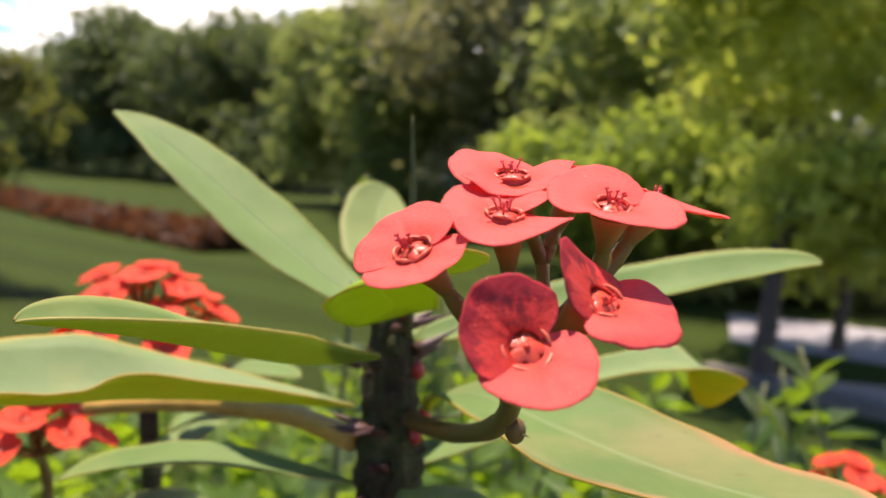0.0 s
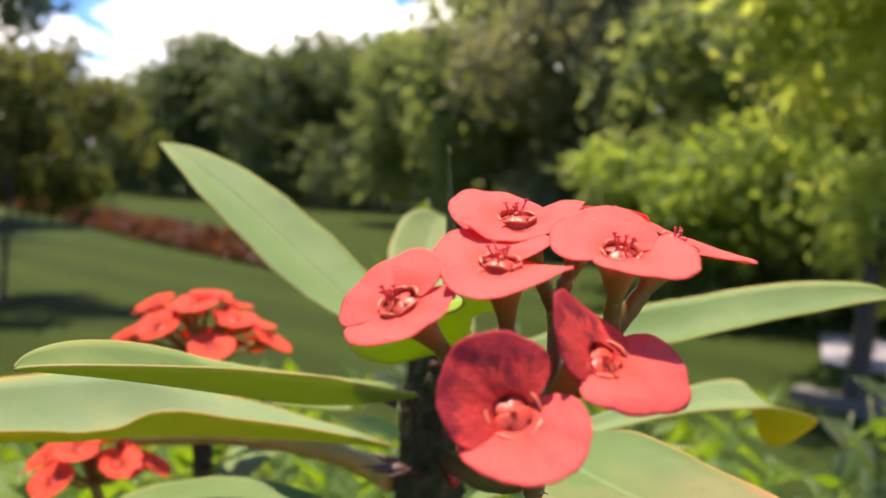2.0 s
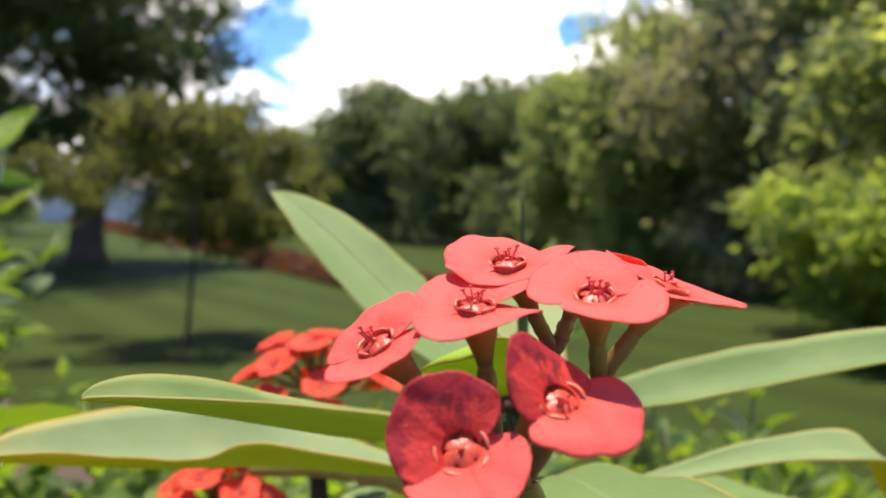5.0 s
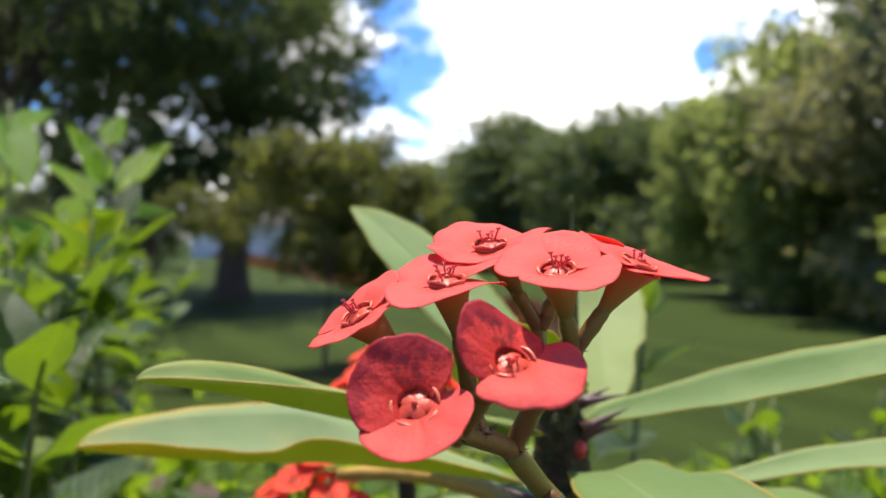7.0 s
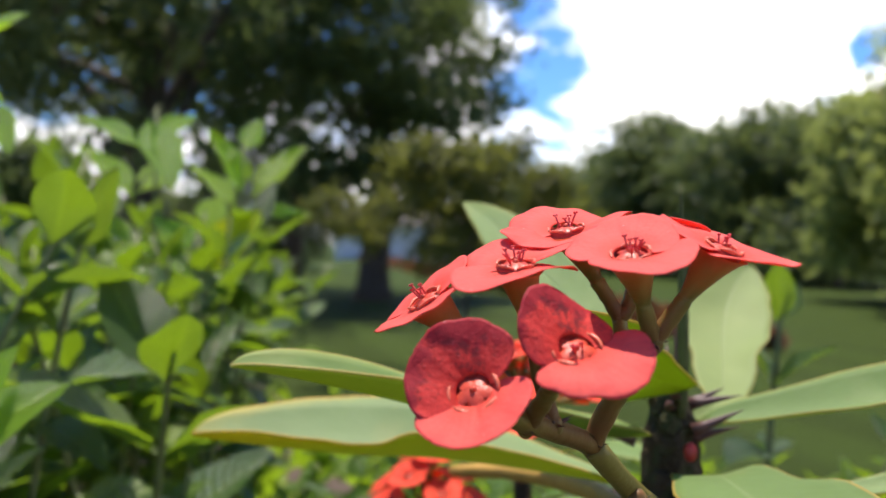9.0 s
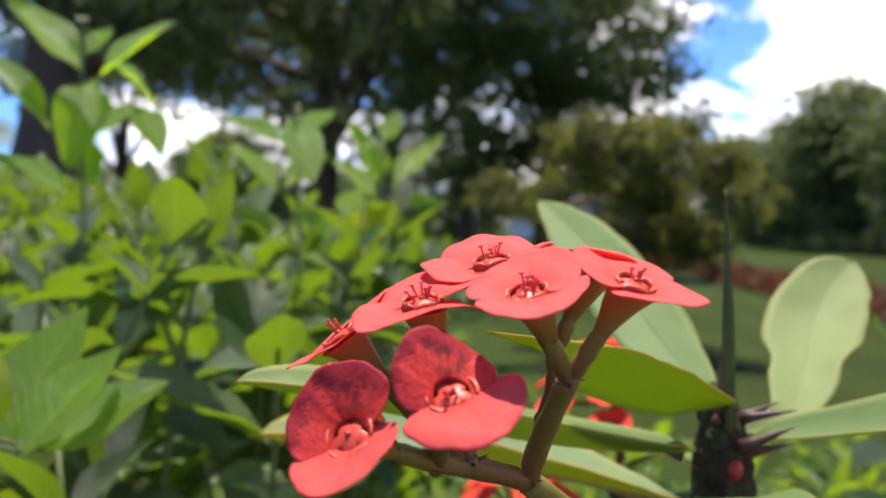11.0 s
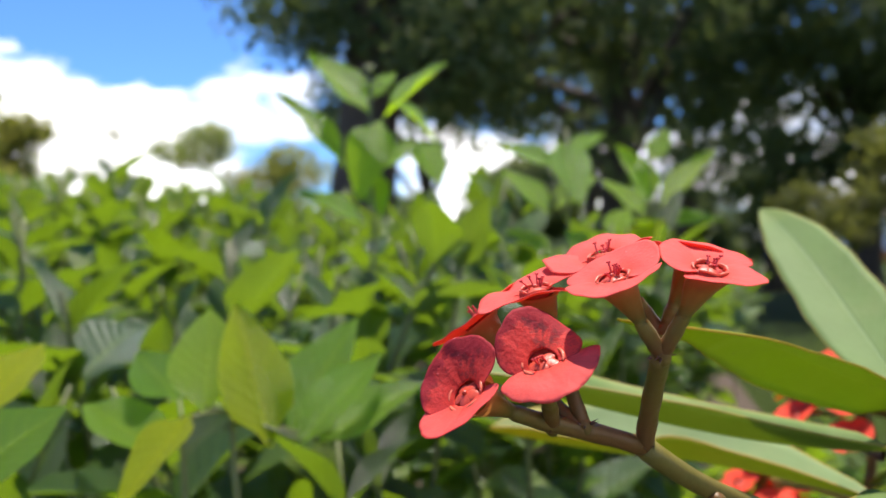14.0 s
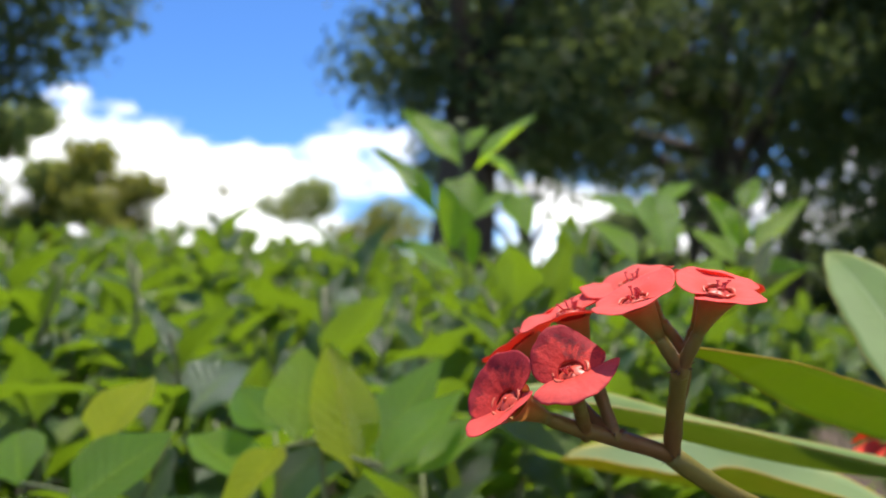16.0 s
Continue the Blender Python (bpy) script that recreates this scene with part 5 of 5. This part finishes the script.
# long dark spines at the crown of the stem
for at, way, ln in [((-0.026, 0.337, 0.842), (-0.45, -0.5, 1.0), 0.018), ((-0.014, 0.335, 0.842), (0.05, -0.1, 1.0), 0.024),
                    ((-0.010, 0.338, 0.830), (0.9, 0.35, 0.40), 0.019), ((-0.030, 0.335, 0.826), (-1.0, -0.2, 0.25), 0.018), ((-0.022, 0.350, 0.842), (-0.2, 0.5, 1.0), 0.020)]:
    part("thorn", joined("thorn", [cone_piece(at, way, ln, 0.0028, 8, 0.05)], [M_THORN]), stem)
# small unopened red buds against the stem
for at in [(-0.009, 0.331, 0.824), (-0.007, 0.336, 0.806), (-0.010, 0.330, 0.800)]:
    part("bud", joined("bud", [ball_piece(at, [(0.0024, 0, 0), (0, 0.0024, 0), (0, 0, 0.0034)])], [M_BUD]), plant, None, "small red flower bud", HOME)
# the rolled young leaf that stands upright
sl = bezier([(-0.013, 0.335, 0.835), (-0.010, 0.334, 0.875), (-0.011, 0.337, 0.9155)], 24)
part("young_leaf", tube_mesh("young_leaf", sl, np.interp(np.linspace(0, 1, 24), [0, 0.15, 0.45, 0.75, 1], [0.0014, 0.0022, 0.0020, 0.0011, 0.0003]), M_SPIKE, 10, 0.02, 5), plant, None, "narrow tightly rolled young leaf", HOME)

LEAVES = [
    # line, width, face, materials, fold, roll, wave, waves, wide, blunt
    ("long pointed grey-green leaf", [(-0.0215, 0.3439, 0.8429), (-0.0600, 0.3756, 0.8537), (-0.1046, 0.3952, 0.9066), (-0.1444, 0.4120, 0.9213)], 0.0328, (0.36, -0.67, 0.65), (M_LEAF_TOP, M_LEAF_UNDER), 0.15, -0.07, 0.008, 2, 0.54, 0.90),
    ("long green leaf held level", [(-0.0237, 0.3317, 0.8289), (-0.0539, 0.2862, 0.8317), (-0.0529, 0.2309, 0.8554), (-0.0927, 0.2001, 0.8651)], 0.0285, (-0.14, -0.25, 0.93), (M_LEAF_TOP, M_LEAF_UNDER), 0.58, 0.11, 0.008, 2, 0.38, 0.49),
    ("ageing leaf with a yellow wavy rim", [(-0.0326, 0.3352, 0.8096), (-0.1422, 0.3404, 0.8157), (-0.1244, 0.3264, 0.8117), (-0.1977, 0.2825, 0.8252)], 0.0539, (0.42, 0.01, 0.78), (M_LEAF_OLD, M_LEAF_OLD_UNDER), 0.59, -0.08, 0.03, 1.7, 0.50, 0.51),
    ("long green leaf that points across", [(-0.0109, 0.3490, 0.8318), (0.0244, 0.3595, 0.8329), (0.0958, 0.3643, 0.8531), (0.1460, 0.3574, 0.8604)], 0.0297, (0.05, -0.31, 0.93), (M_LEAF_TOP, M_LEAF_UNDER), 0.46, -0.01, 0.015, 2.2, 0.46, 0.52),
    ("upright paddle-shaped pale leaf", [(-0.0204, 0.3523, 0.8334), (0.0020, 0.3964, 0.8232), (-0.0481, 0.4571, 0.8542), (-0.0301, 0.5044, 0.8851)], 0.0425, (0.34, -0.84, 0.33), (M_LEAF_PALE, M_LEAF_UNDER), 0.24, 0.07, 0.03, 3.5, 0.76, 0.24),
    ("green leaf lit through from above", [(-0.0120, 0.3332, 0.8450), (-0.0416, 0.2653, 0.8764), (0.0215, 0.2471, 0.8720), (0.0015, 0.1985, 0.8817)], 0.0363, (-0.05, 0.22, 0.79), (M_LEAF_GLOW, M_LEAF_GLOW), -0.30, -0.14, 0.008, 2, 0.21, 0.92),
    ("broad leaf with a reddened tip", [(-0.0057, 0.3314, 0.8094), (0.0095, 0.3041, 0.8398), (0.0304, 0.2509, 0.8118), (0.1060, 0.2120, 0.8150)], 0.0510, (-0.02, -0.04, 0.99), (M_LEAF_BLUSH, M_LEAF_OLD_UNDER), 0.16, -0.02, 0.04, 2.0, 0.59, 0.47),
    ("twisted leaf with yellow underside", [(-0.0059, 0.3482, 0.8000), (0.0490, 0.3726, 0.8099), (0.1344, 0.3912, 0.8344), (0.1350, 0.4682, 0.7736)], 0.0300, (0.02, -0.28, 0.87), (M_LEAF_OLD, M_LEAF_OLD_UNDER), 0.27, -0.05, 0.03, 2.0, 0.75, 0.43),
    ("drooping leaf below the flowers", [(-0.014, 0.330, 0.780), (0.002, 0.300, 0.795), (0.006, 0.260, 0.790), (0.004, 0.225, 0.762)], 0.044, (0.0, 0.1, 1.0), (M_LEAF_TOP, M_LEAF_UNDER), 0.1, 0, 0.01, 2, 0.6, 0.45),
    ("lower leaf in the shade", [(-0.030, 0.348, 0.775), (-0.070, 0.345, 0.786), (-0.110, 0.352, 0.790), (-0.150, 0.355, 0.775)], 0.023, (0.0, -0.1, 1.0), (M_LEAF_TOP, M_LEAF_UNDER), 0.3, 0, 0.02, 2, 0.6, 0.45),
    ("lower leaf that points across", [(-0.010, 0.352, 0.782), (0.030, 0.378, 0.796), (0.060, 0.410, 0.796), (0.085, 0.450, 0.778)], 0.046, (0.1, 0.1, 1.0), (M_LEAF_TOP, M_LEAF_UNDER), 0.05, 0, 0.02, 2, 0.6, 0.45),
]
for i, (lab, line, wd, face, mats, fold, roll, wave, waves, wide, blunt) in enumerate(LEAVES):
    shape = [(0, 0.08), (0.2, 0.24), (0.34, 0.46), (0.42, 0.72), (0.49, 0.54), (0.55, 0.70), (0.63, 0.98), (0.76, 0.97), (0.87, 0.84), (0.94, 0.62), (0.98, 0.36), (1, 0.1)] if "paddle" in lab else None
    part("leaf", blade("leaf", line, wd, face, mats, fold, roll, wave, waves, wide, blunt, 300 + i, outline=shape), plant, None, lab, HOME)
# bare flowering branch on the far side of the stem
ob_line = bezier([(-0.0340, 0.3441, 0.7943), (-0.0637, 0.3807, 0.7990), (-0.1108, 0.3991, 0.7965), (-0.1705, 0.4383, 0.7810)], 20)
part("branch", tube_mesh("branch", ob_line, np.linspace(0.0048, 0.0034, 20), M_BRANCH, 10, 0.04, 8), plant, None, "orange-brown spent flowering branch", HOME)

# the flower head: name, middle, side, front to back, front bract, back bract, materials, stamens
FRESH, OLD, TURN_ = M_PETAL, M_PETAL_OLD, M_PETAL_EDGE
HEAD = []


def bloom(*spec):
    HEAD.append(spec)


bloom("a", (0.0135, 0.1477, 0.8701), (0.871, 0.415, 0.265), (-0.468, 0.531, 0.707),
      (0.0124, 0.0103, 0.18, -0.00, 0.16, -0.07, -0.10, -0.02, 0.02, 0.05, -0.05), (0.0114, 0.0105, 0.20, 0.12, 0.15, -0.05, -0.04, 0.40, 0.01, 0.08, -0.05), (TURN_, OLD), 0)
bloom("b", (0.0277, 0.1576, 0.8764), (0.725, 0.676, 0.13), (-0.609, 0.541, 0.58),
      (0.0125, 0.0108, 0.42, 0.09, -0.27, 0.15, -0.11, 0.38, -0.04, 0.13, -0.17), (0.0100, 0.0089, 0.33, -0.00, 0.10, -0.20, -0.40, 0.19, -0.04, 0.16, -0.05), (TURN_, OLD), 3)
bloom("c", (-0.0056, 0.1629, 0.8847), (0.929, -0.040, 0.369), (-0.134, 0.891, 0.435),
      (0.0118, 0.0102, 0.06, 0.02, 0.05, -0.05, 0.04, 0.00, -0.01, 0.04, -0.04), (0.0146, 0.0104, 0.08, 0.06, -0.11, 0.08, 0.00, 0.09, -0.10, 0.01, 0.07), (FRESH, FRESH), 5)
bloom("d", (0.0113, 0.1685, 0.8908), (0.928, 0.370, -0.053), (-0.343, 0.901, 0.267),
      (0.0125, 0.0120, -0.02, -0.04, 0.13, -0.19, -0.36, 0.18, 0.07, 0.00, 0.12), (0.0122, 0.0115, -0.01, 0.18, 0.05, -0.12, -0.23, 0.22, 0.05, 0.09, 0.17), (FRESH, FRESH), 6)
bloom("e", (0.0137, 0.1856, 0.8975), (0.884, 0.455, 0.106), (-0.467, 0.865, 0.184),
      (0.0088, 0.0138, -0.16, -0.04, 0.04, 0.11, -0.13, 0.05, 0.01, 0.04, 0.03), (0.0129, 0.0102, 0.35, -0.01, -0.13, -0.13, -0.07, 0.26, -0.07, -0.01, 0.03), (FRESH, FRESH), 5)
bloom("f", (0.0316, 0.1732, 0.8920), (0.863, 0.494, 0.108), (-0.493, 0.774, 0.396),
      (0.0130, 0.0100, 0.22, 0.10, -0.06, 0.21, -0.04, 0.32, -0.04, 0.07, -0.09), (0.0131, 0.0105, 0.08, 0.00, 0.03, -0.05, 0.19, 0.03, -0.06, 0.00, 0.02), (FRESH, FRESH), 6)
bloom("g", (0.0441, 0.1880, 0.8926), (0.299, 0.948, -0.110), (-0.849, 0.317, 0.422),
      (0.0129, 0.0070, 0.07, -0.17, 0.14, -0.03, 0.10, 0.20, 0.01, 0.08, 0.05), (0.0132, 0.0100, 0.02, 0.07, -0.01, -0.01, -0.11, 0.11, 0.14, 0.05, -0.01), (FRESH, FRESH), 5)
bloom("h", (0.0285, 0.2000, 0.8952), (0.95, -0.20, 0.02), (0.18, 0.92, -0.33),
      (0.0108, 0.0115, 0.02, 0.0, 0.03, 0.0, 0.0, 0.1, 0.0, 0.04, 0.0), (0.0112, 0.0110, 0.05, 0.0, 0.03, 0.0, 0.0, 0.1, 0.0, 0.04, 0.0), (FRESH, FRESH), 4)
# forked flower stalk
N2, N1, N1B = (0.0146, 0.1928, 0.8530), (0.0307, 0.1856, 0.8748), (0.0200, 0.1912, 0.8655)
KN, Q1, Q2 = (0.0168, 0.2117, 0.8372), (0.0137, 0.1771, 0.8595), (0.0112, 0.1703, 0.8600)
ND = (0.0207, 0.1945, 0.8785)
AIM = {"a": Q2, "b": Q2, "c": Q1, "d": Q1, "e": ND, "f": N1, "g": N1, "h": ND}

feet, below = {}, {}
for i, (key, c, v, u, fr, bk, mats, st) in enumerate(HEAD):
    lab = "ageing flower with one crimson darkened bract" if key in "ab" else "fresh coral-red flower with two rounded bracts"
    body, foot, under = flower(plant, HOME, c, v, u, fr, bk, mats, st, 400 + 10 * i, 1.10 if key in "ab" else 0.92, 0.0115, lab, AIM[key])
    below[key] = np.array(under)
    feet[key] = np.array(foot) * 1.6 - below[key] * 0.6

def stalk(pts, r0, r1, seed, parent=plant, n=14, tip=0.45):
    return part("stalk", tube_mesh("stalk", bezier(pts, n), np.linspace(r0, r1, n) * 0.93 * (1 - tip * np.clip((np.linspace(0, 1, n) - 0.86) / 0.14, 0, 1)) * (1 + 0.05 * np.sin(np.linspace(0, 20, n) + seed)), M_STALK, 10, 0.02, seed), parent, None, "", HOME)


main = stalk([(-0.012, 0.333, 0.806), (-0.002, 0.290, 0.812), (0.012, 0.240, 0.826), KN, N2], 0.0034, 0.0027, 1, n=26, tip=0.0)
stalk([N2, (0.019, 0.191, 0.862), N1], 0.0025, 0.0023, 2, tip=0.0)
stalk([N2, Q1, Q2, below["a"], feet["a"]], 0.0025, 0.0019, 3)
stalk([Q2, (0.0150, 0.168, 0.8635), below["b"], feet["b"]], 0.0020, 0.0018, 4)
stalk([Q1, (0.0120, 0.1760, 0.866), below["d"], feet["d"]], 0.0018, 0.0018, 5)
stalk([Q1, (0.0080, 0.1720, 0.864), below["c"], feet["c"]], 0.0018, 0.0018, 6)
stalk([N1, below["f"] * 0.4 + np.array(N1) * 0.6, below["f"], feet["f"]], 0.0019, 0.0018, 7)
stalk([N1, below["g"] * 0.4 + np.array(N1) * 0.6, below["g"], feet["g"]], 0.0019, 0.0018, 8)
stalk([N1B, (0.0215, 0.195, 0.872), ND], 0.0018, 0.0016, 9, tip=0.0)
stalk([ND, (0.0190, 0.1935, 0.883), below["e"], feet["e"]], 0.0016, 0.0017, 10)
stalk([ND, (0.0230, 0.1965, 0.8815), below["h"], feet["h"]], 0.0017, 0.0018, 11)
for at, r in [(KN, 0.0028), (N2, 0.0026), (N1, 0.0023), (Q1, 0.0021), (Q2, 0.0019), (ND, 0.0017), (N1B, 0.0018)]:
    part("knot", joined("knot", [ball_piece(at, [(r * 0.9, 0, 0), (0, r * 0.85, r * 0.2), (0, -r * 0.25, r * 1.15)], 9, 12)], [M_STALK]), plant, None, "swollen joint of the flower stalk", HOME)
for i in range(46):
    p = [KN, N2, N1, Q1, Q2][i % 5]
    a = rs.uniform(0, 6.28)
    d = np.array([math.cos(a), math.sin(a), rs.uniform(-0.6, 0.6)])
    at = np.array(p) + rs.normal(0, 0.0022, 3)
    part("bristle", joined("bristle", [cone_piece(np.array(p) + d * 0.0015, d, rs.uniform(0.0018, 0.0034), 0.0004, 5)], [M_THORN]), plant, None, "", HOME)


# ---- two more flower heads behind ----
def small_head(at, stem_foot, n, spread, seed, label, lean=(0, 0, 1)):
    rng = np.random.default_rng(seed)
    ob = thing("crown_of_thorns", stem_foot, label, "flowering plant")
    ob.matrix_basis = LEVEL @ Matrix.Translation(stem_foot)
    at = np.array(at, float)
    line = bezier([stem_foot, (stem_foot[0], stem_foot[1], at[2] * 0.6), at + np.array([0.0, 0.0, -0.075])], 24)
    st = part("stem", tube_mesh("stem", line, np.linspace(0.007, 0.005, 24), M_STEM, 12, 0.04, seed, 7), ob, None, "", stem_foot)
    for i in range(26):
        k = 23 - i // 2
        a = rng.uniform(0, 6.28)
        d = np.array([math.cos(a), math.sin(a), 0.4])
        part("thorn", joined("thorn", [cone_piece(line[k] + d * 0.006, d, rng.uniform(0.01, 0.018), 0.0014, 5)], [M_THORN]), st)
    hub = at + np.array([0, 0, -0.03])
    part("stalk", tube_mesh("stalk", bezier([line[-1], (line[-1] + hub) / 2 + 0.006, hub], 10), 0.0028, M_STALK, 8), ob, None, "", stem_foot)
    for i in range(n):
        a = i * 2.4 + rng.uniform(-0.3, 0.3)
        r = spread * math.sqrt((i + 0.4) / n)
        c = at + np.array([r * math.cos(a), r * math.sin(a), -0.85 * r * r / spread + rng.normal(0, 0.002)])
        tilt = np.array([math.cos(a) * r / spread * 0.7, math.sin(a) * r / spread * 0.7 - 0.1, 1.0])
        v = np.cross((rng.normal(), rng.normal(), 0.1), tilt)
        u = np.cross(tilt, v)
        body, foot, under = flower(ob, stem_foot, c, v, u, (0.0112, 0.0118, 0.07, 0.0, 0.04, 0.0, 0.0, 0.0, 0.0, 0.05, 0.0), (0.0112, 0.0118, 0.14, 0.0, 0.04, 0.0, 0.0, 0.0, 0.0, 0.05, 0.0), (M_PETAL_BACKLIT, M_PETAL_BACKLIT), 4, seed + 20 * i, 0.9, toward=hub)
        part("stalk", tube_mesh("stalk", bezier([hub, (hub + np.array(foot)) / 2 + np.array([0, 0, -0.004]), foot], 8), 0.0015, M_STALK, 6), ob, None, "", stem_foot)
    for i in range(5):
        a = rng.uniform(0, 6.28)
        b = line[-1 - i]
        tip = b + np.array([math.cos(a) * 0.09, math.sin(a) * 0.09, 0.02])
        part("leaf", blade("leaf", [b, (b + tip) / 2 + np.array([0, 0, 0.02]), tip], 0.034, (0, 0, 1), (M_LEAF_TOP, M_LEAF_UNDER), 0.1, 0, 0.01, 2, 0.6, 0.5, seed + i), ob, None, "", stem_foot)


small_head((-0.160, 0.495, 0.844), (-0.158, 0.50, 0.0), 20, 0.048, 900, "second red-flowered crown of thorns behind the main stem")
small_head((-0.205, 0.460, 0.782), (-0.215, 0.49, 0.0), 9, 0.030, 1300, "low red-flowered crown of thorns among the leaves")
small_head((0.285, 0.640, 0.690), (0.29, 0.66, 0.0), 6, 0.026, 1700, "low coral-red crown of thorns at the edge of the bed")
